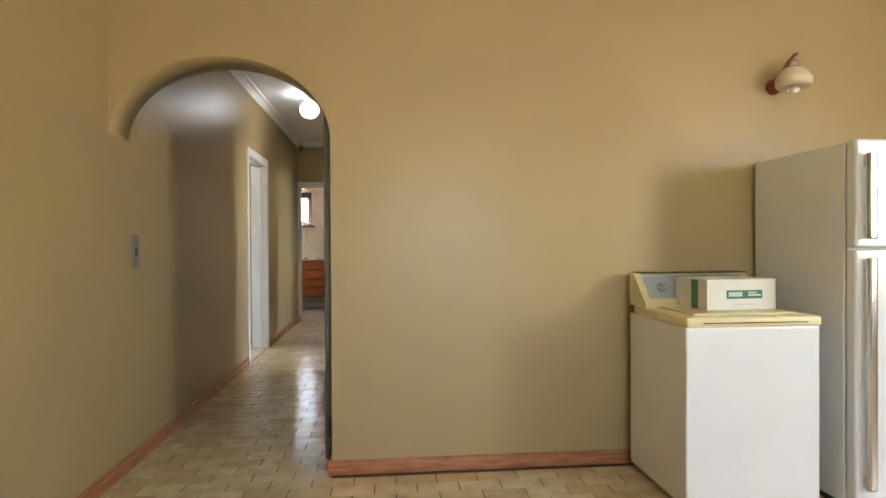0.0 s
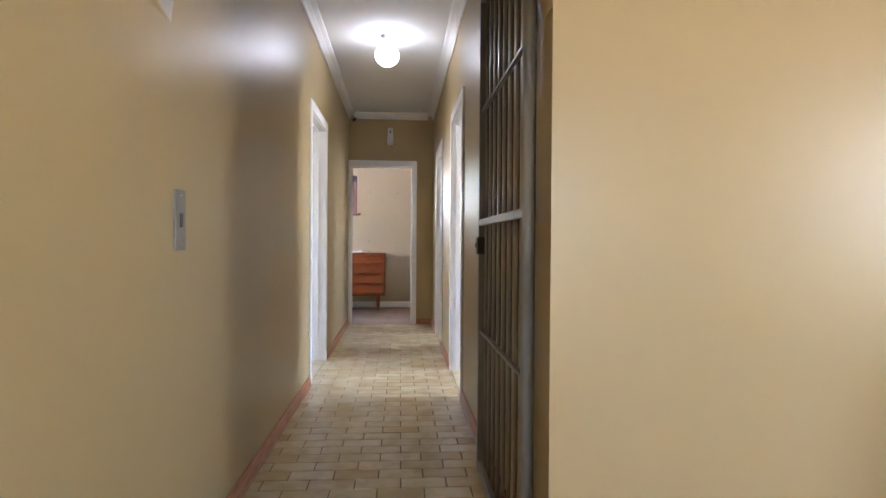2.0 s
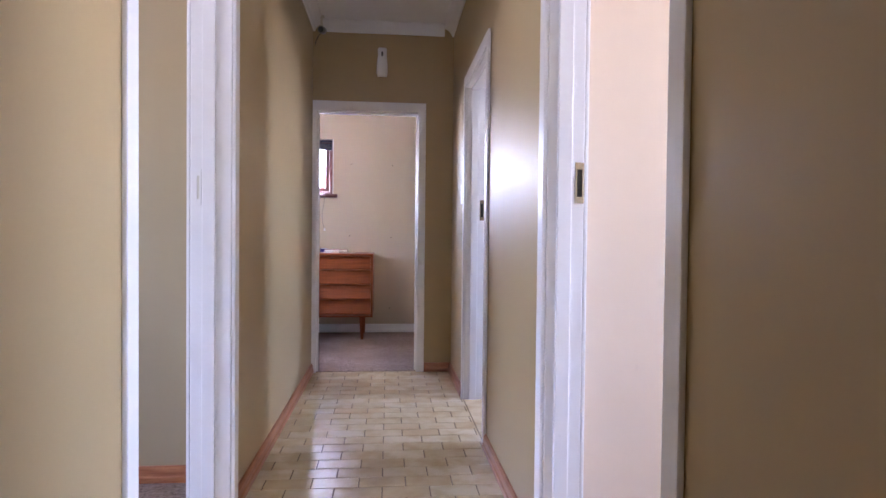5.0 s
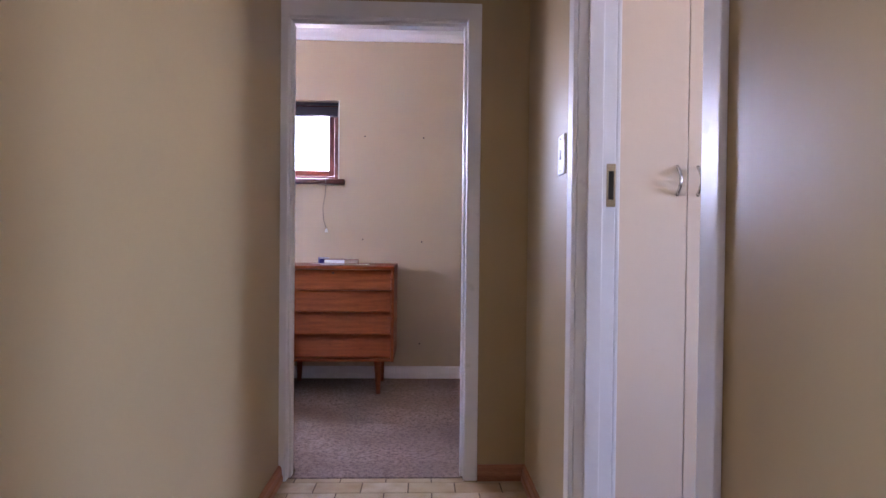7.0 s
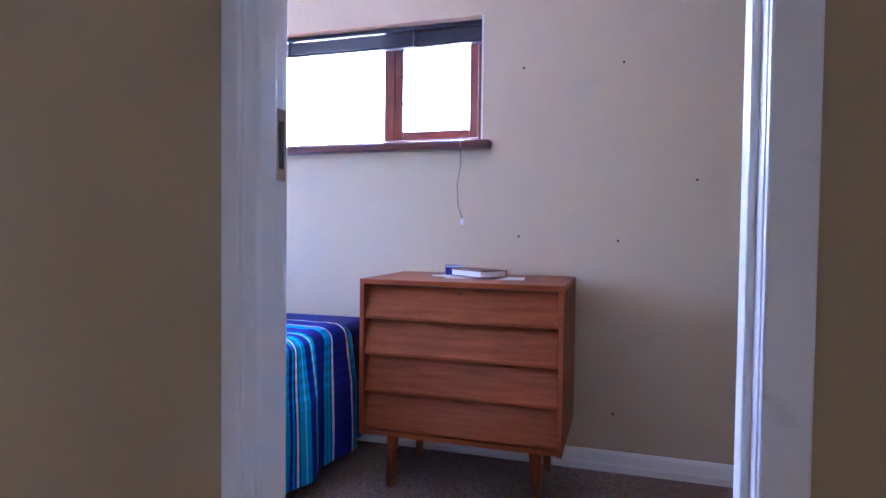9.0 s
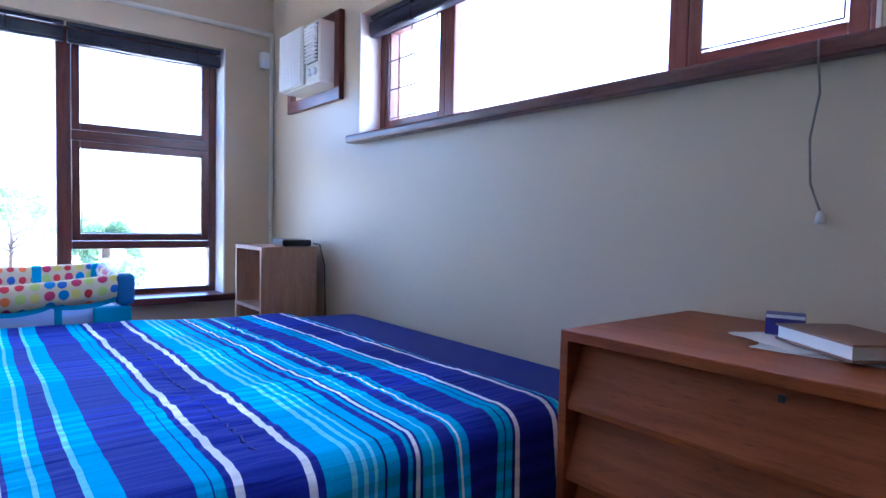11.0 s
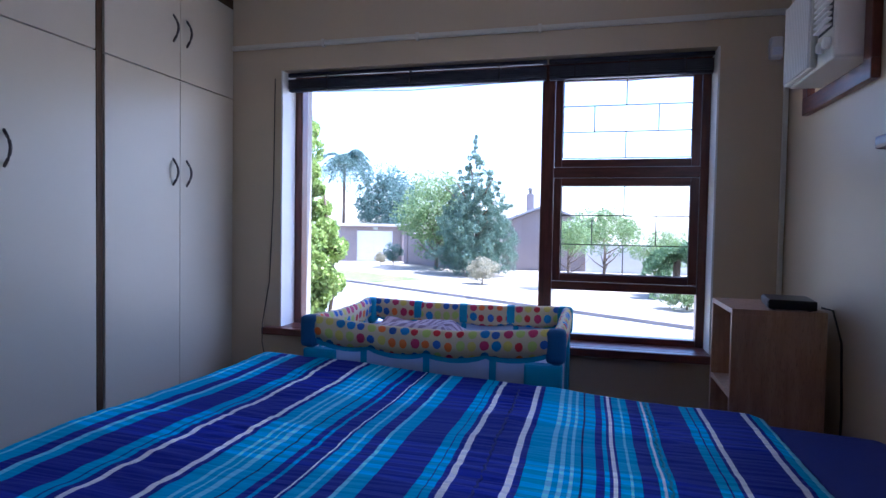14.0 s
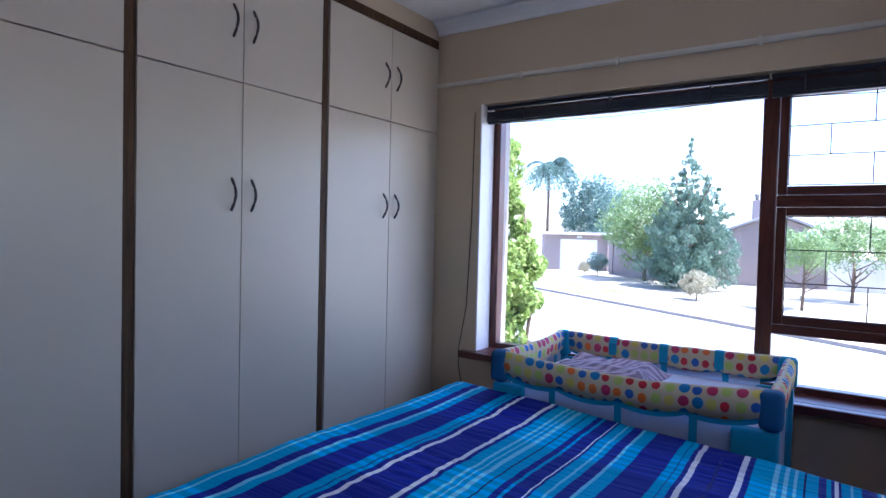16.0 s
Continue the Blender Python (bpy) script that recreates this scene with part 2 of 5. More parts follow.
CARD = paint("white_cardboard", (0.70, 0.68, 0.60), 0.7, 0.05, 5, 160, 0.0004)
GREEN_PRINT = paint("green_print", (0.03, 0.14, 0.09), 0.5, 0.1, 9)
PALE_PRINT = paint("pale_print", (0.5, 0.56, 0.5), 0.5, 0.1, 9)
PAPER = paint("white_paper", (0.8, 0.79, 0.77), 0.8, 0.03, 8)
PURPLE = paint("violet_card", (0.03, 0.02, 0.22), 0.4, 0.1, 9)
BOOK_COVER = paint("brown_book_cover", (0.22, 0.11, 0.07), 0.5, 0.2, 12)
SHADE = paint("cream_ribbed_glass", (0.72, 0.60, 0.44), 0.22, 0.06, 6, 60, 0.001)
COPPER = paint("brown_lamp_bracket", (0.20, 0.05, 0.02), 0.36, 0.1, 8)
GLASS = glass("clear_pane")
NAVY_SHEET = paint("navy_sheet_cloth", (0.012, 0.02, 0.2), 0.85, 0.15, 3, 600, 0.0006)
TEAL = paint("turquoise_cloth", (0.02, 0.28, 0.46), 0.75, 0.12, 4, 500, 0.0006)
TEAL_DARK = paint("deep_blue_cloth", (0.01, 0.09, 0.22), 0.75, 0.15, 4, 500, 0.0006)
CREAM_CLOTH = paint("cream_blanket_cloth", (0.55, 0.52, 0.36), 0.9, 0.12, 9, 300, 0.003)
LINEN = paint("white_mattress_cloth", (0.70, 0.74, 0.82), 0.9, 0.05, 5, 400, 0.001)


def glow(name, color, strength):
    m, t, b = node_mat(name)
    b.inputs["Base Color"].default_value = (0.9, 0.9, 0.9, 1)
    b.inputs["Emission Color"].default_value = (*color, 1)
    b.inputs["Emission Strength"].default_value = strength
    return m


GLOBE = glow("lit_opal_glass", (0.92, 0.96, 1.0), 0.7)


def tile_material():
    m, t, b = node_mat("glazed_floor_tile")
    info = t.nodes.new("ShaderNodeObjectInfo")
    geo = t.nodes.new("ShaderNodeNewGeometry")
    add = t.nodes.new("ShaderNodeMath")
    add.operation = "ADD"
    t.links.new(info.outputs["Random"], add.inputs[0])
    t.links.new(geo.outputs["Random Per Island"], add.inputs[1])
    fr = t.nodes.new("ShaderNodeMath")
    fr.operation = "FRACT"
    t.links.new(add.outputs[0], fr.inputs[0])
    n = noise_node(t, 9, 5)
    tc = t.nodes.new("ShaderNodeNewGeometry")
    t.links.new(tc.outputs["Position"], n.inputs["Vector"])
    col = mixer(t, fr.outputs[0], (0.54, 0.42, 0.24), (0.68, 0.58, 0.38))
    col = mixer(t, ramp(t, n.outputs["Fac"], 0.42, 0.85), col, (0.44, 0.31, 0.15))
    t.links.new(col, b.inputs["Base Color"])
    r = t.nodes.new("ShaderNodeMapRange")
    r.inputs["To Min"].default_value, r.inputs["To Max"].default_value = 0.19, 0.26
    t.links.new(n.outputs["Fac"], r.inputs["Value"])
    t.links.new(r.outputs["Result"], b.inputs["Roughness"])
    bump(t, b, n.outputs["Fac"], 0.25, 0.002)
    return m


TILE = tile_material()
GROUT = paint("brown_grout", (0.12, 0.08, 0.045), 0.9, 0.2, 12, 300, 0.001)


def carpet_material():
    m, t, b = node_mat("flecked_carpet")
    a, c, d = noise_node(t, 55, 3), noise_node(t, 320, 2), noise_node(t, 2.2, 4)
    col = mixer(t, ramp(t, a.outputs["Fac"], 0.36, 0.64), (0.15, 0.095, 0.07), (0.48, 0.36, 0.28))
    col = mixer(t, ramp(t, c.outputs["Fac"], 0.4, 0.75), col, (0.58, 0.47, 0.41))
    col = mixer(t, ramp(t, d.outputs["Fac"], 0.35, 0.8), col, (0.26, 0.19, 0.15))
    t.links.new(col, b.inputs["Base Color"])
    b.inputs["Roughness"].default_value = 1.0
    b.inputs["Specular IOR Level"].default_value = 0.1
    bump(t, b, c.outputs["Fac"], 0.9, 0.012)
    return m


CARPET = carpet_material()


def stripe_material():
    """Woven stripes along the bed, read from the cloth's own coordinate across its width."""
    m, t, b = node_mat("striped_cotton")
    N, C, L, Wt, D = (0.013, 0.020, 0.25), (0.012, 0.37, 0.66), (0.22, 0.64, 0.82), (0.80, 0.81, 0.87), (0.008, 0.011, 0.12)
    seq = [(9.30, N), (9.62, C), (9.70, N), (9.80, C), (9.93, L), (9.94, C), (9.99, N), (10.03, L), (10.045, C), (10.08, N),
           (10.185, C), (10.215, N), (10.22, C), (10.237, N), (10.262, Wt), (10.274, N), (10.398, Wt), (10.415, N), (10.432, C),
           (10.470, L), (10.478, C), (10.497, L), (10.503, C), (10.518, L), (10.534, C), (10.56, D), (10.565, C), (10.60, N),
           (10.62, C), (10.630, N), (10.673, Wt)]
    seq2 = [(10.683, N), (10.69, C), (10.72, L), (10.726, C), (10.746, N), (10.782, L), (10.792, C), (10.832, N), (10.929, C), (10.952, N), (10.956, C), (10.974, N),
            (10.988, Wt), (11.004, N), (11.113, Wt), (11.129, N), (11.145, C), (11.20, L), (11.212, C), (11.226, L), (11.238, C),
            (11.25, L), (11.258, C), (11.275, D), (11.28, C), (11.309, N), (11.329, C), (11.340, N), (11.346, Wt)]
    seq3 = [(11.358, N), (11.364, C), (11.385, L), (11.391, C), (11.41, N), (11.445, C), (11.455, Wt), (11.461, C), (11.482, N), (11.573, C), (11.594, N), (11.598, C),
            (11.617, N), (11.625, Wt), (11.639, N), (11.748, Wt), (11.763, N), (11.775, C), (11.80, L), (11.81, N)]
    uv = t.nodes.new("ShaderNodeUVMap")
    uv.uv_map = "cloth"
    sep = t.nodes.new("ShaderNodeSeparateXYZ")
    t.links.new(uv.outputs["UV"], sep.inputs[0])

    def ladder(items, lo, hi):
        r = t.nodes.new("ShaderNodeValToRGB")
        r.color_ramp.interpolation = "CONSTANT"
        e = r.color_ramp.elements
        while len(e) > 1:
            e.remove(e[-1])
        e[0].position, e[0].color = 0.0, (*items[0][1], 1)
        for p, c in items[1:]:
            k = e.new((p - lo) / (hi - lo))
            k.color = (*c, 1)
        t.links.new(ramp(t, sep.outputs["Y"], lo, hi), r.inputs["Fac"])
        return r.outputs["Color"]

    def above(v):
        g = t.nodes.new("ShaderNodeMath")
        g.operation = "GREATER_THAN"
        g.inputs[1].default_value = v
        t.links.new(sep.outputs["Y"], g.inputs[0])
        return g.outputs[0]
    col = mixer(t, above(10.683), ladder(seq, 9.3, 10.7), ladder(seq2, 10.683, 11.37))
    col = mixer(t, above(11.358), col, ladder(seq3, 11.358, 11.9))
    weave = noise_node(t, 700, 2)
    cross = noise_node(t, 60, 3, (1, 0.02, 0.02))
    col = mixer(t, ramp(t, weave.outputs["Fac"], 0.4, 2.2), col, (0.02, 0.04, 0.2))
    # weft bands crossing the stripes
    weft = t.nodes.new("ShaderNodeTexWave")
    weft.wave_profile, weft.bands_direction = "SIN", "X"
    weft.inputs["Scale"].default_value, weft.inputs["Distortion"].default_value = 0.55, 0.0
    t.links.new(uv.outputs["UV"], weft.inputs["Vector"])
    fine = t.nodes.new("ShaderNodeTexWave")
    fine.bands_direction = "X"
    fine.inputs["Scale"].default_value = 7.0
    t.links.new(uv.outputs["UV"], fine.inputs["Vector"])
    gate_ = t.nodes.new("ShaderNodeMath")
    gate_.operation = "MULTIPLY"
    t.links.new(ramp(t, weft.outputs["Fac"], 0.52, 0.66), gate_.inputs[0])
    rf = t.nodes.new("ShaderNodeMapRange")
    rf.inputs["From Min"].default_value, rf.inputs["From Max"].default_value = 0.45, 0.6
    rf.inputs["To Min"].default_value, rf.inputs["To Max"].default_value = 0.25, 1.0
    t.links.new(fine.outputs["Fac"], rf.inputs["Value"])
    t.links.new(rf.outputs["Result"], gate_.inputs[1])
    lift = t.nodes.new("ShaderNodeVectorMath")
    lift.operation = "SCALE"
    lift.inputs["Scale"].default_value = 1.55
    t.links.new(col, lift.inputs[0])
    col = mixer(t, gate_.outputs[0], col, lift.outputs[0])
    t.links.new(col, b.inputs["Base Color"])
    b.inputs["Roughness"].default_value = 0.8
    b.inputs["Specular IOR Level"].default_value = 0.15
    bump(t, b, cross.outputs["Fac"], 0.85, 0.009)
    return m


STRIPES = stripe_material()


def striped_blanket_material():
    m, t, b = node_mat("mauve_striped_cloth")
    w = t.nodes.new("ShaderNodeTexWave")
    w.bands_direction = "DIAGONAL"
    w.inputs["Scale"].default_value, w.inputs["Distortion"].default_value, w.inputs["Detail"].default_value = 12.0, 2.5, 1.0
    t.links.new(t.nodes.new("ShaderNodeTexCoord").outputs["Object"], w.inputs["Vector"])
    col = mixer(t, ramp(t, w.outputs["Fac"], 0.35, 0.6), (0.24, 0.17, 0.22), (0.50, 0.40, 0.44))
    t.links.new(col, b.inputs["Base Color"])
    b.inputs["Roughness"].default_value = 0.95
    bump(t, b, noise_node(t, 300, 2).outputs["Fac"], 0.5, 0.002)
    return m


MAUVE = striped_blanket_material()


def dot_material():
    """Cream cloth printed with rows of coloured dots, by the cloth's own coordinates in metres."""
    m, t, b = node_mat("dotted_cloth")
    uv = t.nodes.new("ShaderNodeUVMap")
    uv.uv_map = "cloth"
    sc = t.nodes.new("ShaderNodeVectorMath")
    sc.operation = "SCALE"
    sc.inputs["Scale"].default_value = 1 / 0.047
    t.links.new(uv.outputs["UV"], sc.inputs[0])
    fl, frc = t.nodes.new("ShaderNodeVectorMath"), t.nodes.new("ShaderNodeVectorMath")
    fl.operation, frc.operation = "FLOOR", "FRACTION"
    t.links.new(sc.outputs[0], fl.inputs[0])
    t.links.new(sc.outputs[0], frc.inputs[0])
    dist = t.nodes.new("ShaderNodeVectorMath")
    dist.operation = "DISTANCE"
    jit = t.nodes.new("ShaderNodeTexWhiteNoise")
    jit.noise_dimensions = "2D"
    t.links.new(fl.outputs[0], jit.inputs["Vector"])
    off = t.nodes.new("ShaderNodeVectorMath")
    off.operation = "MULTIPLY_ADD"
    off.inputs[1].default_value, off.inputs[2].default_value = (0.16, 0.16, 0), (0.42, 0.42, 0)
    t.links.new(jit.outputs["Color"], off.inputs[0])
    t.links.new(off.outputs[0], dist.inputs[1])
    t.links.new(frc.outputs[0], dist.inputs[0])
    inside = t.nodes.new("ShaderNodeMath")
    inside.operation = "LESS_THAN"
    size = t.nodes.new("ShaderNodeMath")
    size.operation = "MULTIPLY_ADD"
    size.inputs[1].default_value, size.inputs[2].default_value = 0.10, 0.32
    t.links.new(jit.outputs["Value"], size.inputs[0])
    t.links.new(size.outputs[0], inside.inputs[1])
    t.links.new(dist.outputs["Value"], inside.inputs[0])
    wn = t.nodes.new("ShaderNodeTexWhiteNoise")
    wn.noise_dimensions = "2D"
    t.links.new(fl.outputs[0], wn.inputs["Vector"])
    r = t.nodes.new("ShaderNodeValToRGB")
    r.color_ramp.interpolation = "CONSTANT"
    e = r.color_ramp.elements
    cols = [(0.55, 0.02, 0.03), (0.75, 0.16, 0.02), (0.03, 0.12, 0.42), (0.62, 0.52, 0.10), (0.45, 0.55, 0.12), (0.48, 0.03, 0.10), (0.02, 0.20, 0.45)]
    e[0].color, e[0].position = (*cols[0], 1), 0
    e[1].color, e[1].position = (*cols[1], 1), 1 / 7
    for k in range(2, 7):
        e.new(k / 7).color = (*cols[k], 1)
    t.links.new(wn.outputs["Value"], r.inputs["Fac"])
    col = mixer(t, inside.outputs[0], (0.60, 0.50, 0.30), r.outputs["Color"])
    t.links.new(col, b.inputs["Base Color"])
    b.inputs["Roughness"].default_value = 0.75
    n = noise_node(t, 500, 2)
    bump(t, b, n.outputs["Fac"], 0.3, 0.001)
    return m


DOTS = dot_material()


def mesh_net_material():
    """Fine woven net: threads that glow with light from behind, and small holes."""
    m, t, b = node_mat("pale_blue_net")
    n = noise_node(t, 6, 4)
    col = mixer(t, n.outputs["Fac"], (0.50, 0.60, 0.82), (0.72, 0.78, 0.90))
    t.links.new(col, b.inputs["Base Color"])
    b.inputs["Roughness"].default_value = 0.9
    thin, hole = t.nodes.new("ShaderNodeBsdfTranslucent"), t.nodes.new("ShaderNodeBsdfTransparent")
    cloth, net = t.nodes.new("ShaderNodeMixShader"), t.nodes.new("ShaderNodeMixShader")
    t.links.new(col, thin.inputs["Color"])
    cloth.inputs[0].default_value, net.inputs[0].default_value = 0.5, 0.32
    for src, dst in ((b.outputs[0], cloth.inputs[1]), (thin.outputs[0], cloth.inputs[2]), (cloth.outputs[0], net.inputs[1]), (hole.outputs[0], net.inputs[2])):
        t.links.new(src, dst)
    t.links.new(net.outputs[0], t.nodes["Material Output"].inputs["Surface"])
    return m


NET = mesh_net_material()
BRICK = paint("face_brick", (0.34, 0.22, 0.16), 0.85, 0.25, 9, 80, 0.003)
MORTAR = paint("mortar", (0.36, 0.33, 0.29), 0.95, 0.15, 9, 120, 0.003)
PLASTER_MAUVE = paint("mauve_brown_plaster", (0.27, 0.225, 0.215), 0.9, 0.12, 0.4, 12, 0.01)
PLASTER_PALE = paint("pale_plaster", (0.6, 0.58, 0.55), 0.9, 0.1, 0.4, 12, 0.01)
ROOF_GREY = paint("grey_roof_sheet", (0.32, 0.31, 0.31), 0.7, 0.15, 0.6, 10, 0.01)
GROUND = paint("dry_lawn_and_gravel", (0.33, 0.30, 0.23), 0.95, 0.25, 0.35, 6, 0.03)
ASPHALT = paint("sun_bleached_asphalt", (0.30, 0.29, 0.28), 0.9, 0.12, 0.5, 40, 0.004)
LAWN = paint("lawn", (0.14, 0.20, 0.05), 0.95, 0.3, 1.0, 30, 0.02)
KERB = paint("concrete_kerb", (0.26, 0.23, 0.20), 0.9, 0.12, 2, 60, 0.003)
BARK = paint("bark", (0.14, 0.10, 0.07), 0.95, 0.3, 6, 30, 0.02)
LEAF_HEDGE = leafy("bright_hedge_leaf", (0.19, 0.30, 0.06), (0.40, 0.50, 0.15))
LEAF_CONIFER = leafy("blue_green_conifer", (0.09, 0.16, 0.115), (0.18, 0.27, 0.19))
LEAF_BLUE = leafy("blue_green_needles", (0.08, 0.16, 0.14), (0.16, 0.25, 0.21))
LEAF_LIGHT = leafy("light_green_leaf", (0.14, 0.23, 0.09), (0.27, 0.36, 0.15))
LEAF_PALM = leafy("palm_leaf", (0.09, 0.17, 0.08), (0.17, 0.27, 0.12))
LEAF_DRY = leafy("pale_dry_leaf", (0.30, 0.28, 0.18), (0.42, 0.40, 0.28))

# ---- plan ----
W = 1.08
YA0, YA1 = 4.213, 4.443
YD0, YD1 = 10.25, 10.37
YF, XW, YC = 12.15, -3.24, 9.222
HC, HB = 2.69, 2.63
ARCH_W, SPRING, RISE = 1.050, 1.67, 0.397

# ---- floors, ceilings, walls ----
structure("floor", box(-0.1, -2.05, -0.1, 5.4, YD0 + 0.02, -0.004), GROUT, "brown grout bed under cream glazed floor tiles")
structure("floor_bedroom", boxes((XW, YC - 0.05, -0.1, -0.12, YD1, 0.004), (XW, YD1, -0.1, 2.6, YF, 0.004), (0.05, YD0 + 0.02, -0.1, 0.83, YD1, 0.004)), CARPET,
          "flecked brown wall-to-wall carpet")
structure("floor_west_room", box(-3.2, 5.4, -0.1, -0.1, 8.25, 0), CARPET, "brown carpet of a side room")
structure("floor_east_room", box(W, 5.8, -0.1, 4.2, YD0, -0.006), SKIRT_X, "brown floor of the side rooms")
structure("ceiling", boxes((-0.12, -2.1, HC, 5.42, YD0 + 0.06, HC + 0.08)), CEIL, "flat white ceiling board")
structure("ceiling_bedroom", boxes((XW - 0.2, YD1 - 0.06, HB, 2.72, YF + 0.2, HB + 0.08), (XW - 0.2, 8.5, HB, -0.06, YD1 - 0.06, HB + 0.08)), CEIL, "flat white bedroom ceiling")
structure("ceiling_west_room", box(-3.3, 5.3, HC, -0.12, 8.4, HC + 0.08), CEIL, "white ceiling of a side room")
# unseen slab, added so its eaves keep direct sun out of the bedroom
structure("roof", box(-3.62, -2.5, 2.83, 5.7, 12.6, 2.98), ROOF_GREY, "unseen roof over the house, eaves added to block the sun")
structure("wall_west", wall_mesh("y", -0.15, 0, -2.05, YD1, 0, HC, [(7.06, 7.94, 0, 2.045)]), PAINT_TAN, "tan semi-gloss painted wall along hall")
structure("wall_hall_east", wall_mesh("y", W, W + 0.12, YA1, YD0, 0, HC, [(6.645, 7.50, 0, 2.045), (8.6, 9.45, 0, 2.045)]), PAINT_HALL,
          "tan semi-gloss painted hall wall with two doorways")
structure("wall_end", wall_mesh("x", YD0, YD1, 0, 4.3, 0, HC, [(0.018, 0.822, 0, 2.045)]), PAINT_HALL, "tan wall closing the hall, with a doorway")
structure("wall_far", wall_mesh("x", YF, YF + 0.22, XW - 0.22, 2.72, -1.0, HB, [(-2.155, -0.02, 1.50, 2.105), (-2.90, -2.39, 1.77, 2.125)]), PAINT_BED,
          "tan bedroom wall with a high strip window")
structure("wall_window", wall_mesh("y", XW - 0.22, XW, 8.5, YF, -1.0, HB, [(9.537, 11.85, 0.62, 2.105)]), PAINT_BED, "tan bedroom wall with a large window")
structure("wall_bedroom_east", box(2.6, YD1, 0, 2.72, YF, HB), PAINT_BED, "tan bedroom wall")
structure("wall_closet_back", box(XW, 8.4, 0, -0.12, 8.52, HB), PAINT_BED, "wall behind the wardrobes")
structure("wall_west_room_north", box(-3.2, 8.25, 0, -0.12, 8.37, HC), PAINT_ROOM, "olive tan wall of a side room")
structure("wall_west_room_south", box(-3.2, 5.28, 0, -0.12, 5.4, HC), PAINT_ROOM, "olive tan wall of a side room")
structure("wall_west_room_west", wall_mesh("y", -3.32, -3.2, 5.28, 8.37, 0, HC, [(6.2, 7.2, 1.0, 2.0)]), PAINT_ROOM, "olive tan wall with a window opening")
structure("wall_east_room_south", box(W + 0.12, 5.68, 0, 4.2, 5.8, HC), PAINT_ROOM, "tan wall of a side room")
structure("wall_east_room_middle", box(W + 0.12, 8.1, 0, 4.2, 8.2, HC), PAINT_ROOM, "tan wall between two side rooms")
structure("wall_east_room_east", wall_mesh("y", 4.2, 4.32, 5.68, YD0, 0, HC, [(6.2, 7.2, 1.0, 2.0), (8.3, 9.1, 1.0, 2.0)]), PAINT_ROOM, "tan wall with window openings")
structure("wall_dining_east", wall_mesh("y", 5.3, 5.42, -2.05, YA1, 0, HC, [(0.4, 1.4, 1.0, 2.1)]), PAINT_TAN, "tan dining wall with a window opening")
structure("wall_dining_south", wall_mesh("x", -2.17, -2.05, -0.12, 5.42, 0, HC, [(1.6, 2.8, 1.0, 2.0)]), PAINT_TAN, "tan dining wall with a window opening")


def arch_wall():
    bm = bmesh.new()
    n = 40
    cx, a = ARCH_W / 2, ARCH_W / 2
    pts = [(cx - a * math.cos(math.pi * k / n), SPRING + RISE * math.sin(math.pi * k / n)) for k in range(n + 1)]
    for (x0, z0), (x1, z1) in zip(pts, pts[1:]):
        f = [bm.verts.new(p) for p in ((x0, YA0, z0), (x1, YA0, z1), (x1, YA0, HC), (x0, YA0, HC))]
        g = [bm.verts.new(p) for p in ((x0, YA1, z0), (x1, YA1, z1), (x1, YA1, HC), (x0, YA1, HC))]
        bm.faces.new(f)
        bm.faces.new(list(reversed(g)))
        bm.faces.new((f[1], f[0], g[0], g[1])).smooth = True
    x0, x1 = ARCH_W, 5.30
    v = [bm.verts.new(p) for p in ((x0, YA0, 0), (x1, YA0, 0), (x1, YA0, HC), (x0, YA0, HC), (x0, YA1, 0), (x1, YA1, 0), (x1, YA1, HC), (x0, YA1, HC))]
    z = bm.verts.new((x0, YA0, SPRING))
    w = bm.verts.new((x0, YA1, SPRING))
    for q in ((v[0], v[1], v[2], v[3], z), (v[5], v[4], w, v[7], v[6]), (v[4], v[0], z, w), (v[1], v[5], v[6], v[2])):
        bm.faces.new(q)
    bmesh.ops.remove_doubles(bm, verts=bm.verts, dist=0.0005)
    bmesh.ops.recalc_face_normals(bm, faces=bm.faces)
    return bm


structure("wall_arch", arch_wall(), PAINT_TAN, "tan wall pierced by a round-topped arch")

COVE = [(0.0, 0.0), (0.0, -0.075), (0.012, -0.073), (0.022, -0.05), (0.042, -0.027), (0.07, -0.013), (0.075, 0.0)]


def cornice(axis, wall_at, side, a0, a1, top, name="cornice"):
    bm = extrude_profile([(wall_at + side * (p + 0.002), top + q - 0.002) for p, q in COVE], axis, a0, a1)
    structure(name, bm, CEIL, "white coved plaster cornice", "cornice")


cornice("y", 0, 1, YA1, YD0, HC)
cornice("y", W, -1, YA1, YD0, HC)
cornice("x", YD0, -1, 0.075, W - 0.075, HC)
cornice("x", YF, -1, XW, 2.6, HB)
cornice("y", XW, 1, YC, YF - 0.075, HB)
cornice("x", YD1, 1, -0.12, 2.6, HB)


def skirting(axis, at, side, a0, a1, h=0.07, mat=None, label="red-brown varnished timber skirting"):
    prof = [(at, 0.001), (at + side * 0.02, 0.001), (at + side * 0.02, h * 0.35), (at + side * 0.016, h * 0.45), (at + side * 0.014, h * 0.85), (at + side * 0.008, h), (at, h)]
    structure("baseboard", extrude_profile(prof, axis, a0, a1), mat or (SKIRT if axis == "y" else SKIRT_X), label, "skirting")


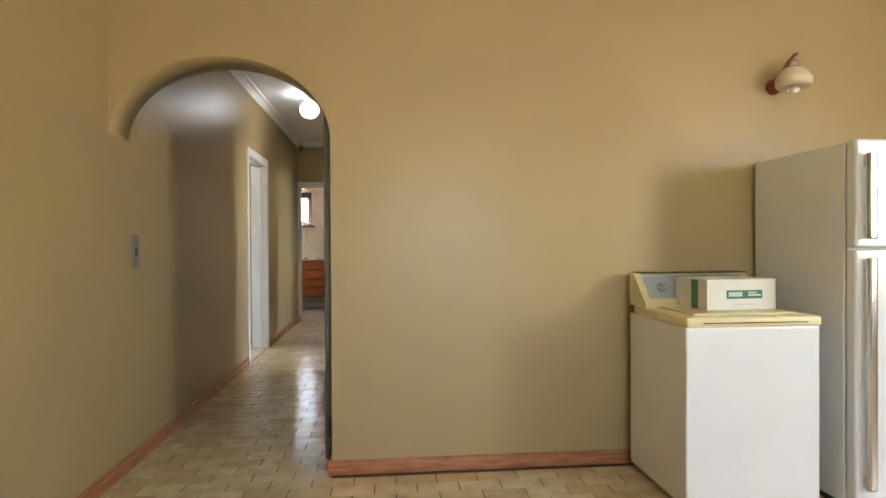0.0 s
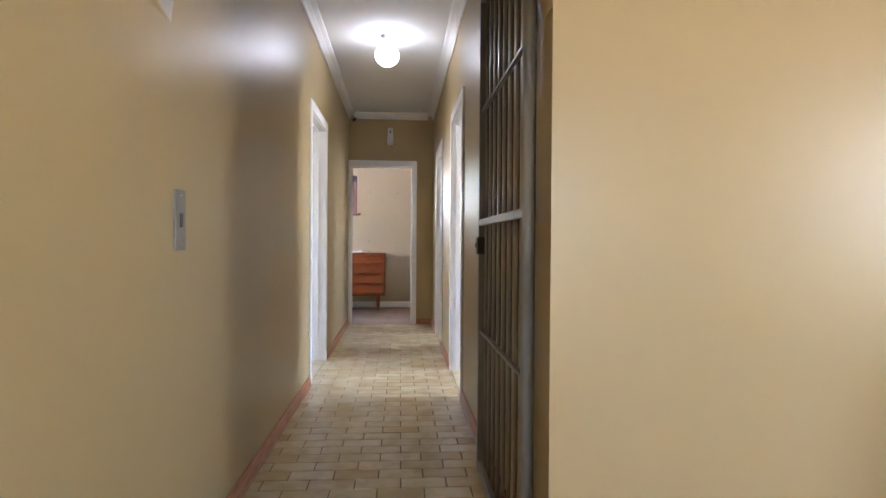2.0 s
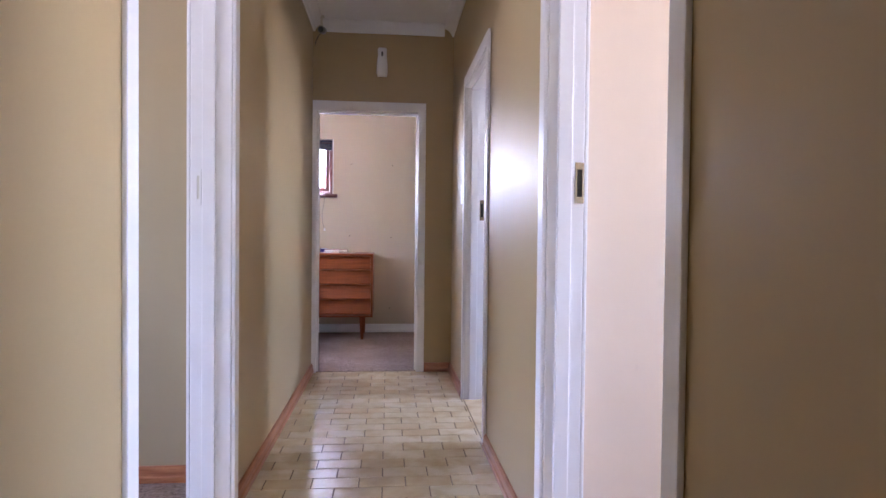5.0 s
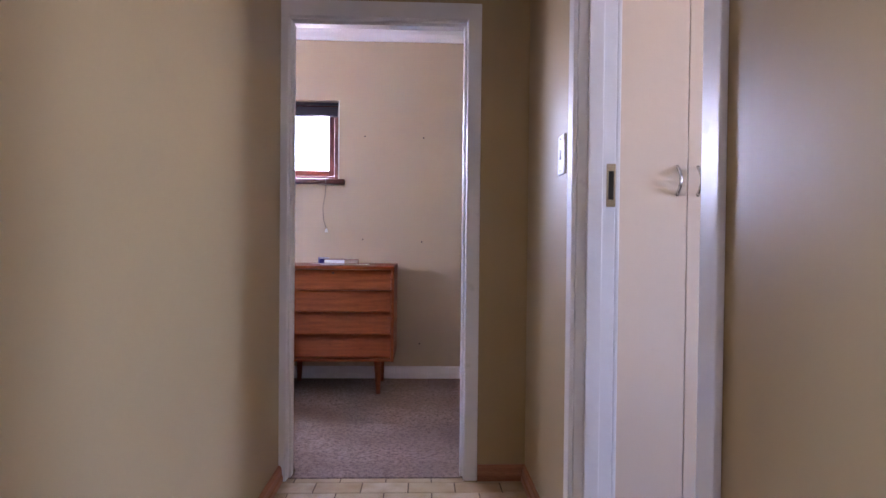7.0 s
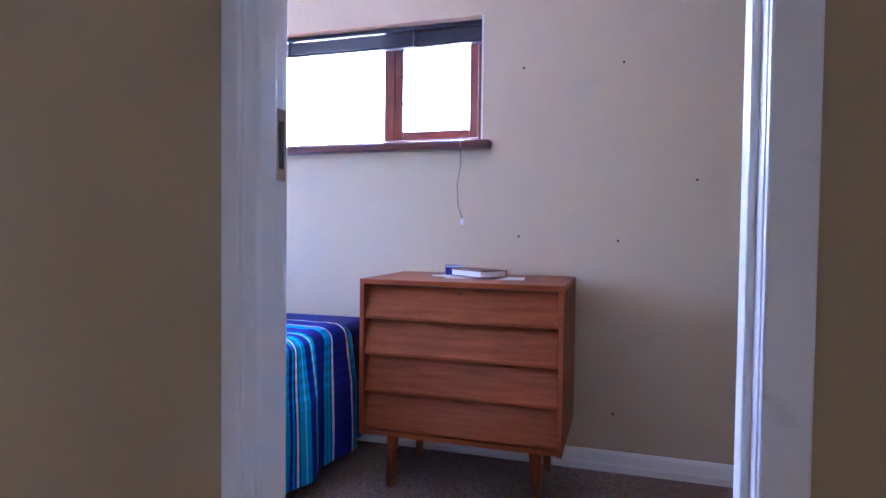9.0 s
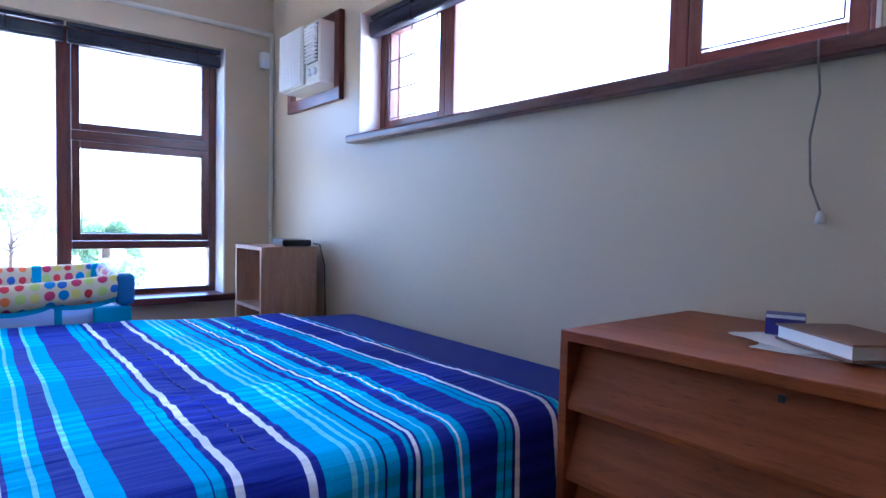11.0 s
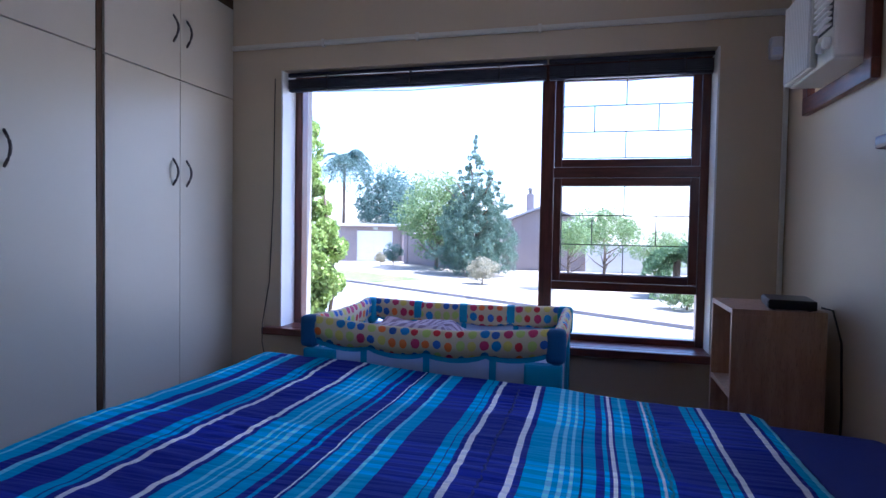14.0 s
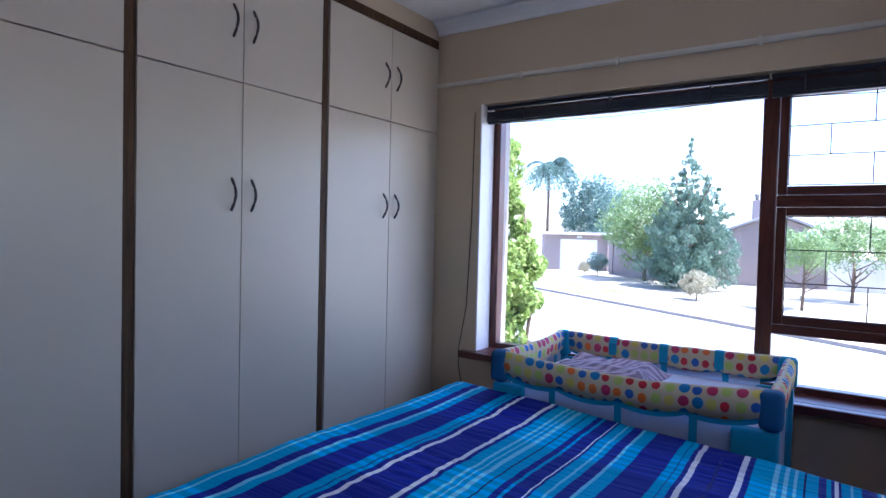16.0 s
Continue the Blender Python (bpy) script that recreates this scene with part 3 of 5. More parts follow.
for a0, a1 in ((-2.05, 7.012), (7.985, YD0)):
    skirting("y", 0, 1, a0, a1)
for a0, a1 in ((YA1, 6.6), (7.517, 8.555), (9.495, YD0 - 0.02)):
    skirting("y", W, -1, a0, a1)
skirting("x", YD0, -1, 0.868, W)
skirting("x", YA0, -1, ARCH_W - 0.02, 5.30)
skirting("y", ARCH_W, -1, YA0, YA1)
skirting("x", YF, -1, XW, 2.6, 0.095, WHITE, "white painted timber skirting")
skirting("y", XW, 1, YC, YF, 0.095, WHITE, "white painted timber skirting")
skirting("x", YD1, 1, 0.88, 2.6, 0.095, WHITE, "white painted timber skirting")
skirting("x", 8.25, -1, -3.2, -0.12, 0.07)


# ---- door frames ----
def door_frame(name, axis, p0, p1, a0, a1, top, strike_side=None):
    """A pressed-metal style frame round an opening a0..a1 in a wall between p0 and p1."""
    fr = base(name, 0, 0, 0, 0, "white enamelled door frame, no door leaf in view", "door frame", kind="structure")

    def put(items, nm):
        bm = bmesh.new()
        for a, b, c, d, e, f in items:
            if axis == "y":
                add_box(bm, c, a, e, d, b, f, 0.004)
            else:
                add_box(bm, a, c, e, b, d, f, 0.004)
        return part(nm, bm, WHITE, fr)
    o, t, s = 0.045, 0.014, 0.016
    mid = (p0 + p1) / 2
    for side, edge, nm in ((-1, a0, "jamb"), (1, a1, "jamb")):
        inner = edge - side * s
        put([(edge - side * 0.014, edge + side * o, p0 - t, p0 - 0.0005, 0, top + o), (edge - side * 0.014, edge + side * o, p1 + 0.0005, p1 + t, 0, top + o),
             (inner, edge - side * 0.002, p0, p1, 0, top), (inner - side * 0.012, inner + side * 0.001, mid - 0.03, mid + 0.018, 0, top - 0.03)], nm)
    put([(a0 - 0.014, a1 + 0.014, p0 - t - 0.001, p0 - 0.0005, top - 0.026, top + o), (a0 - 0.014, a1 + 0.014, p1 + 0.0005, p1 + t + 0.001, top - 0.026, top + o),
         (a0 + s, a1 - s, p0, p1, top - 0.03, top - 0.002), (a0 + s, a1 - s, mid - 0.03, mid + 0.018, top - 0.043, top - 0.029)], "head")
    if strike_side:
        edge = a1 if strike_side > 0 else a0
        inner = edge - strike_side * (s + 0.004)
        q = (mid + 0.03, mid + 0.058) if axis != "y" or p0 > 0.5 else (mid - 0.055, mid - 0.034)
        bm = bmesh.new()
        for z0, z1, k in ((1.165, 1.187, 0), (1.187, 1.273, 1), (1.273, 1.295, 0)):
            for lo, hi in (((q[0], q[1]),) if not k else ((q[0], q[0] + 0.006), (q[1] - 0.006, q[1]))):
                if axis == "y":
                    add_box(bm, lo, inner, z0, hi, inner + strike_side * 0.006, z1)
                else:
                    add_box(bm, inner, lo, z0, inner + strike_side * 0.006, hi, z1)
        plate = part("strike_plate", bm, CHROME if p0 > 0.5 else WHITE, fr, "steel strike plate")
        y0_, y1_ = inner + strike_side * 0.003, inner + strike_side * 0.0055
        part("strike_recess", box(q[0] + 0.005, y0_, 1.186, q[1] - 0.005, y1_, 1.274) if axis == "y" else box(y0_, q[0] + 0.005, 1.186, y1_, q[1] - 0.005, 1.274), BLACK if p0 > 0.5 else PLASTIC_CREAM, plate)
    return fr


door_frame("door_1", "y", -0.15, 0.0, 7.06, 7.94, 2.045, 1)
door_frame("door_2", "y", W, W + 0.12, 6.645, 7.50, 2.045, 1)
door_frame("door_3", "y", W, W + 0.12, 8.6, 9.45, 2.045, 1)
door_frame("door_4", "x", YD0, YD1, 0.018, 0.822, 2.045, -1)


def threshold(x0, x1, y0, y1):
    structure("threshold", box(x0, y0, -0.003, x1, y1, 0.003, 0.001, 1), TILE, "cream tiled doorway threshold", "threshold")


threshold(-0.16, -0.001, 7.08, 7.92)
threshold(W + 0.001, W + 0.125, 6.665, 7.48)
threshold(W + 0.001, W + 0.125, 8.62, 9.43)


# ---- small wall fittings ----
def wall_switch(x, y, z, rz, w=0.075, h=0.118, plate=PLASTIC_WHITE, label="white plastic light switch plate on the wall", style=0):
    s = base("light_switch", x, y, z, rz, label, "light switch")
    part("plate", box(-w / 2, -0.008, -h / 2, w / 2, 0, h / 2, 0.003), plate, s)
    part("rocker", box(-w * 0.13, -0.012, -h * 0.12, w * 0.13, -0.007, h * 0.12, 0.003), BLACK if style else plate, s)
    for sz in (-0.4, 0.4):
        part("screw", lathe([(0.003, 0), (0.003, 0.002)], 8, pose(0, -0.0075, sz * h, 90)), CHROME, s)
    return s


wall_switch(0.0, 4.50, 1.112, 90, 0.08, 0.182, STEEL, "grey metal switch plate with a dark rocker on tan wall", 1)
wall_switch(W, 9.61, 1.345, -90, 0.085, 0.13)
wall_switch(-0.54, 8.25, 1.48, 0)


def ceiling_light(x, y):
    c = base("ceiling_light", x, y, HC, 0, "lit white opal glass globe on ceiling fitting", "ceiling light")
    part("fitting", lathe([(0.055, 0.0), (0.058, -0.02), (0.05, -0.06), (0.045, -0.075)], 28), PLASTIC_WHITE, c)
    prof = [(0.046, -0.073), (0.05, -0.085)] + [(0.095 * math.sin(a), -0.155 + 0.088 * math.cos(a)) for a in np.linspace(0.75, 3.08, 14)]
    part("globe", lathe(prof, 32), GLOBE, c)


ceiling_light(0.545, 7.41)


def air_freshener():
    a = base("air_freshener", 0.525, YD0, 2.285, 0, "white plastic dispenser on wall above doorway", "dispenser")
    bm = bmesh.new()
    rows = [(0.0, 0.034, 0.05), (0.03, 0.042, 0.062), (0.09, 0.040, 0.06), (0.15, 0.033, 0.05), (0.2, 0.034, 0.045), (0.217, 0.026, 0.03)]
    rings = []
    for z, w, d in rows:
        rings.append([bm.verts.new(p) for p in ((-w, 0, z), (-w, -d * 0.8, z), (-w * 0.7, -d, z), (w * 0.7, -d, z), (w, -d * 0.8, z), (w, 0, z))])
    for r0, r1 in zip(rings, rings[1:]):
        for k in range(6):
            bm.faces.new((r0[k], r0[(k + 1) % 6], r1[(k + 1) % 6], r1[k])).smooth = True
    bm.faces.new(list(reversed(rings[0])))
    bm.faces.new(rings[-1])
    bmesh.ops.recalc_face_normals(bm, faces=bm.faces)
    part("case", bm, PLASTIC_WHITE, a)
    part("window", box(-0.007, -0.056, 0.145, 0.007, -0.046, 0.18, 0.003), BLACK, a)


air_freshener()


def security_camera():
    c = base("security_camera", 0.075, 10.13, HC - 0.0, 0, "small dark dome camera under the ceiling", "camera")
    part("bracket", lathe([(0.022, 0), (0.022, -0.014), (0.008, -0.02), (0.008, -0.09)], 16), PLASTIC_CREAM, c)
    part("body", tube([(0.01, 0.03, -0.10), (0.005, -0.07, -0.125)], 0.026, 16), STEEL, c)
    part("lens", tube([(0.005, -0.068, -0.1245), (0.004, -0.076, -0.1265)], 0.019, 16), BLACK, c)
    part("cable", tube([(0.01, 0.03, -0.1), (-0.03, 0.06, -0.13), (-0.05, 0.09, -0.16), (-0.06, 0.115, -0.18)], 0.003, 6), BLACK, c)


security_camera()


# ---- security gate folded back against the hall wall ----
def security_gate():
    g = base("security_gate", 1.022, 0, 0, 0, "grey painted steel bar gate standing open against wall", "gate")
    y0, y1 = 4.36, 5.33
    part("hinge_stile", tube([(0, y0, 0.03), (0, y0, 2.15)], 0.02, 14), STEEL, g)
    part("lock_stile", box(-0.015, y1 - 0.03, 0.03, 0.015, y1, 2.15, 0.003), STEEL, g)
    for z, hh in ((0.055, 0.02), (0.655, 0.006), (1.14, 0.014), (1.635, 0.006), (2.135, 0.02)):
        part("rail", box(-0.008 - (hh > 0.01) * 0.006, y0, z - hh, 0.008, y1 - 0.005, z + hh, 0.002), STEEL, g)
    for k in range(8):
        y = 4.472 + 0.1115 * k
        part("bar", tube([(0.012, y, 0.04), (0.012, y, 2.14)], 0.0075, 8), STEEL, g)
    lock = part("lock_box", box(-0.024, y1 - 0.042, 1.0, 0.016, y1 + 0.003, 1.075, 0.004), STEEL_DARK, g, "dark steel lock box")
    part("keyhole", box(-0.031, y1 - 0.033, 1.03, -0.027, y1 - 0.026, 1.05), BLACK, lock)
    for z in (0.2, 1.9):
        part("hinge", boxes((0.0, y0 - 0.03, z - 0.05, 0.046, y0 + 0.03, z + 0.05, 0.004)), STEEL_DARK, g)


security_gate()


# ---- dining corner ----
def washing_machine():
    m = base("washing_machine", 2.86, 3.851, 0, 0, "old white top-loading washer with yellowed lid", "washing machine")
    m.scale = (0.925, 1.05, 0.955)
    part("body", box(-0.322, -0.258, 0.03, 0.322, 0.285, 0.83, 0.012), ENAMEL, m)
    lid = part("lid", box(-0.326, -0.268, 0.826, 0.326, 0.235, 0.874, 0.018, 3), YELLOWED, m, "yellowed plastic lid")
    part("lid_flap", box(-0.25, -0.20, 0.872, 0.25, 0.12, 0.882, 0.005), YELLOWED, lid)
    part("lid_seam", box(-0.25, -0.2705, 0.846, 0.25, -0.2665, 0.85), DARK_EDGE, lid)
    bm = extrude_profile([(0.10, 0.872), (0.285, 0.872), (0.285, 1.035), (0.262, 1.042), (0.235, 1.035), (0.115, 0.90)], "x", -0.322, 0.322)
    con = part("console", bm, YELLOWED, m, "yellowed console")
    bm = extrude_profile([(0.133, 0.915), (0.231, 1.025), (0.227, 1.0275), (0.129, 0.9175)], "x", -0.285, 0.285)
    face = part("control_panel", bm, PANEL_GREY, con, "grey control panel")
    part("panel_top", box(-0.30, 0.20, 1.041, 0.30, 0.275, 1.047, 0.002), BLACK, con)
    slope = math.degrees(math.atan2(0.11, 0.098))
    for x in (-0.2, -0.1, 0.1, 0.2):
        part("knob", lathe([(0.024, 0), (0.022, 0.016), (0.009, 0.018), (0.008, 0.026), (0.004, 0.027)], 20, pose(x, 0.175, 0.966, slope)), PANEL_GREY, con)
    for x in (-0.27, 0.27):
        for y in (-0.21, 0.23):
            part("foot", lathe([(0.022, 0.0), (0.022, 0.012), (0.012, 0.014), (0.012, 0.034)], 12, pose(x, y, 0)), BLACK, m)


washing_machine()


def cardboard_box():
    b = base("cardboard_box", 2.91, 3.885, 0.8425, 3, "white cardboard box with green printed labels on washer", "box")
    part("carton", box(-0.17, -0.13, 0, 0.17, 0.13, 0.132, 0.003), CARD, b)
    part("lid", boxes((-0.172, -0.132, 0.128, 0.172, 0.132, 0.137, 0.002), (-0.02, -0.134, 0.12, 0.03, -0.1315, 0.135)), CARD, b)
    part("green_band", box(-0.172, -0.06, 0.001, -0.1695, -0.01, 0.134), GREEN_PRINT, b, "green printed band")
    lab = part("label", box(-0.075, -0.1325, 0.05, 0.10, -0.1302, 0.088), GREEN_PRINT, b, "green printed label")
    part("print_bar", boxes((-0.066, -0.134, 0.06, 0.0, -0.1322, 0.08), (0.03, -0.134, 0.062, 0.092, -0.1322, 0.07), (0.03, -0.134, 0.074, 0.07, -0.1322, 0.08)), PALE_PRINT, lab)
    part("fine_print", box(-0.04, -0.1312, 0.022, 0.07, -0.13, 0.026), PALE_PRINT, b)


cardboard_box()


def refrigerator():
    f = base("refrigerator", 3.594, 3.87, 0, 0, "tall white two-door refrigerator with silver handles", "refrigerator")
    part("cabinet", box(-0.334, -0.30, 0.03, 0.334, 0.31, 1.565, 0.008), ENAMEL, f)
    for nm, z0, z1 in (("freezer_door", 1.125, 1.573), ("lower_door", 0.07, 1.112)):
        d = part(nm, box(-0.336, -0.365, z0, 0.336, -0.306, z1, 0.014, 3), ENAMEL, f)
        hz = (z0 + 0.03, z1 - 0.06) if z0 > 1 else (z0 + 0.05, z1 - 0.03)
        part("handle", boxes((-0.312, -0.405, hz[0], -0.272, -0.38, hz[1], 0.01), (-0.305, -0.385, hz[0] + 0.01, -0.28, -0.362, hz[0] + 0.06, 0.004),
                             (-0.305, -0.385, hz[1] - 0.06, -0.28, -0.362, hz[1] - 0.01, 0.004)), CHROME, d, "silver vertical handle")
    part("hinge_cover", box(0.22, -0.36, 1.57, 0.32, -0.24, 1.587, 0.005), ENAMEL, f)
    part("gasket", box(-0.328, -0.307, 0.08, 0.328, -0.2985, 1.56), PANEL_GREY, f)
    part("plinth", box(-0.32, -0.30, 0.0, 0.32, 0.28, 0.035), BLACK, f)


refrigerator()


def wall_lamp():
    lampb = base("wall_lamp", 3.385, YA0, 1.974, 0, "wall lamp with cream ribbed shade and brown bracket", "wall lamp")
    part("rose", lathe([(0.05, 0), (0.048, 0.016), (0.03, 0.03), (0.02, 0.05)], 24, pose(0, 0, 0, 90)), COPPER, lampb)
    part("arm", tube([(0, -0.03, 0), (0.015, -0.06, 0.06), (0.035, -0.085, 0.12), (0.065, -0.105, 0.165), (0.085, -0.11, 0.175)], 0.013, 10, [1, 1.1, 1.0, 0.8, 0.5]), COPPER, lampb)
    part("collar", lathe([(0.024, 0.10), (0.03, 0.07), (0.034, 0.06)], 20, pose(0.055, -0.11, 0.03)), CHROME, lampb)
    prof = [(0.03, 0.09)]
    for k in range(9):
        a = k / 8
        prof.append((0.05 + 0.05 * math.sin(a * 2.2) + 0.004 * (k % 2), 0.085 - 0.115 * a))
    part("shade", lathe(prof, 32, pose(0.055, -0.11, 0.0)), SHADE, lampb, "cream ribbed glass shade")
    part("bulb", lathe([(0.02, -0.03), (0.035, -0.045), (0.02, -0.062)], 16, pose(0.055, -0.11, 0.0)), PLASTIC_WHITE, lampb)
    lampb.scale = (0.87, 0.87, 0.87)
    part("arm_root", tube([(0, -0.02, 0), (0.055, -0.11, 0.005)], 0.01, 8), COPPER, lampb)


wall_lamp()


# ---- wardrobes ----
def bow_handle(x, y, z, length, mat, parent):
    pts = [(x, y - 0.032 * math.sin(math.pi * k / 10), z - length / 2 + length * k / 10) for k in range(11)]
    part("handle", tube(pts, 0.006, 8), mat, parent, "bow-shaped metal handle")


def wardrobe(x0, x1, front, depth, face, label, facing=1, split=1.952, top=2.475, strip=None, handles=True, hz=1.48, mid=None, htop=2.2, strip_mat=None):
    """Built-in unit; its own front lies at local y = 0 and looks to local -y."""
    xm, w = (x0 + x1) / 2, x1 - x0
    u = base("wardrobe", xm, front, 0, 180 if facing > 0 else 0, label, "wardrobe", "built-in wardrobes")
    s = -1 if facing > 0 else 1
    part("carcass", box(-w / 2, 0.022, 0.0, w / 2, depth, top), face, u)
    part("plinth", box(-w / 2 + 0.002, 0.012, 0.0, w / 2 - 0.002, 0.021, 0.075), STRIP, u)
    m = 0.0 if mid is None else s * (mid - xm)
    for z0, z1, hc in ((0.08, split - 0.003, hz), (split + 0.003, top - 0.004, htop)):
        if z1 - z0 < 0.05:
            continue
        for a, b, hs in ((-w / 2 + 0.003, m - 0.0015, -1), (m + 0.0015, w / 2 - 0.003, 1)):
            d = part("door", box(a, 0.0, z0, b, 0.018, z1, 0.0015, 1), face, u)
            if handles:
                bow_handle(m + hs * (0.05 if facing > 0 else 0.036), 0.002, hc, 0.135 if facing > 0 else 0.10, CHROME if facing < 0 else STEEL_DARK, d)
    part("top_trim", box(-w / 2, 0.004, top, w / 2, 0.03, top + 0.05), STRIP, u, "brown timber top trim")
    if strip:
        part("filler_strip", box(s * (strip[0] - xm), 0.006, 0.0, s * (strip[1] - xm), 0.05, top), strip_mat or STRIP, u, "dark brown filler strip")
    return u


lab = "cream built-in wardrobe with metal bow handles"
wardrobe(XW + 0.004, -2.298, YC, 0.6, CLOSET, lab + " beside window", 1, strip=(-2.294, -2.264), mid=-2.78)
wardrobe(-2.257, -1.345, YC, 0.6, CLOSET, lab, 1, strip=(-1.345, -1.305), mid=-1.80)
wardrobe(-1.304, -0.392, YC, 0.6, CLOSET, lab, 1, strip=(-0.392, -0.352), mid=-0.848)
wardrobe(-0.351, -0.154, YC, 0.6, CLOSET, "narrow cream built-in wardrobe beside hall wall", 1, handles=False)
structure("wardrobe_bulkhead", box(XW, YC - 0.03, 2.527, -0.12, YC - 0.01, HB), PAINT_BED, "tan panel over the wardrobes")
wardrobe(W + 0.122, 1.585, 7.575, 0.5, CLOSET_PINK, "pinkish cream wardrobe with orange-brown filler strip", -1, strip=(1.585, 1.63), handles=False, mid=1.58, strip_mat=STRIP_LIGHT)
wardrobe(1.631, 2.6, 7.575, 0.5, CLOSET_PINK, "pinkish cream wardrobe, slightly scuffed", -1, mid=2.12)
wardrobe(W + 0.122, 1.99, 9.67, 0.5, CLOSET_PINK, "pinkish cream wardrobe with paired bow handles", -1, mid=1.528, hz=1.272)


# ---- windows ----
def bars(parent, axis, at, a0, a1, z0, z1, rows, name="burglar_bar", r=0.003, uprights=True):
    """Brick-pattern guard bars in a rectangle."""
    def P(a, z):
        return (at, a, z) if axis == "y" else (a, at, z)
    zs = [z0] + [z0 + (z1 - z0) * k / rows for k in range(1, rows)] + [z1]
    for z in zs:
        part(name, tube([P(a0, z), P(a1, z)], r, 6), STEEL_DARK, parent)
    for k in range(rows if uprights else 0):
        fr = (0.5,) if k % 2 == 0 else (0.25, 0.75)
        for f in fr:
            a = a0 + (a1 - a0) * f
            part(name, tube([P(a, zs[k]), P(a, zs[k + 1])], r * 0.9, 6), STEEL_DARK, parent)
    for a in (a0, a1):
        part(name, tube([P(a, z0), P(a, z1)], r * 0.9, 6), STEEL_DARK, parent)


def pane(parent, axis, at, a0, a1, z0, z1):
    bm = box(at - 0.002, a0, z0, at + 0.002, a1, z1) if axis == "y" else box(a0, at - 0.002, z0, a1, at + 0.002, z1)
    p = part("pane", bm, GLASS, parent, "clear glass pane")
    p.visible_shadow = False
    return p


def sash(parent, axis, at, a0, a1, z0, z1, w=0.04, rows=3, uprights=True):
    """An opening casement: four rails round a pane, with guard bars inside."""
    P = (lambda a, b, c, d: box(at - 0.022, a, c, at + 0.022, b, d, 0.004)) if axis == "y" else (lambda a, b, c, d: box(a, at - 0.022, c, b, at + 0.022, d, 0.004))
    s = part("sash", P(a0, a0 + w, z0, z1), FRAME_WOOD, parent, "mahogany-stained casement")
    part("rail", P(a1 - w, a1, z0, z1), FRAME_WOOD, s)
    along = FRAME_WOOD_Y if axis == "y" else FRAME_WOOD_X
    part("rail", P(a0 + w, a1 - w, z0, z0 + w), along, s)
    part("rail", P(a0 + w, a1 - w, z1 - w, z1), along, s)
    pane(s, axis, at, a0 + w - 0.004, a1 - w + 0.004, z0 + w - 0.004, z1 - w + 0.004)
    bars(s, axis, at + (0.035 if axis == "y" else -0.035), a0 + w + 0.004, a1 - w - 0.004, z0 + w + 0.004, z1 - w - 0.004, rows, uprights=uprights)
    return s


def big_window():
    w = base("window_1", 0, 0, 0, 0, "large mahogany-stained timber window with fixed pane and casements", "window", kind="structure")
    X = -3.43
    y0, y1, z0, z1 = 9.537, 11.85, 0.62, 2.105

    def bar_(nm, a, b, c, d, mat):
        return part(nm, box(X - 0.035, a, c, X + 0.035, b, d, 0.006), mat, w)
    bar_("window_frame", y0, y0 + 0.05, z0, z1, FRAME_WOOD)
    bar_("window_frame", y1 - 0.045, y1, z0, z1, FRAME_WOOD)
    bar_("window_frame", y0 + 0.05, y1 - 0.045, z1 - 0.05, z1, FRAME_WOOD_Y)
    bar_("window_frame", y0 + 0.05, y1 - 0.045, z0, z0 + 0.045, FRAME_WOOD_Y)
    bar_("mullion", 11.005, 11.075, z0 + 0.045, z1 - 0.05, FRAME_WOOD)
    bar_("transom", 11.075, y1 - 0.045, 1.50, 1.555, FRAME_WOOD_Y)
    bar_("transom", 11.075, y1 - 0.045, 0.90, 0.945, FRAME_WOOD_Y)
    pane(w, "y", X, y0 + 0.048, 11.007, z0 + 0.043, z1 - 0.048)
    pane(w, "y", X, 11.073, y1 - 0.043, z0 + 0.043, 0.902)
    sash(w, "y", X + 0.012, 11.077, y1 - 0.047, 1.557, z1 - 0.052)
    sash(w, "y", X + 0.012, 11.077, y1 - 0.047, 0.947, 1.498)
    part("window_sill", boxes((XW - 0.185, y0 - 0.0, z0 - 0.03, XW + 0.001, y1, z0 + 0.012, 0.004), (XW + 0.001, y0 - 0.09, z0 - 0.03, XW + 0.06, y1 + 0.06, z0 + 0.012, 0.008)), FRAME_WOOD_Y, w,
         "mahogany-stained inner sill")
    part("reveal_lining", boxes((XW - 0.15, y0 - 0.003, z0 + 0.012, XW + 0.002, y0 + 0.006, z1), (XW - 0.15, y1 - 0.006, z0 + 0.012, XW + 0.002, y1 + 0.003, z1)), PLASTIC_WHITE, w, "pale painted reveal")


big_window()


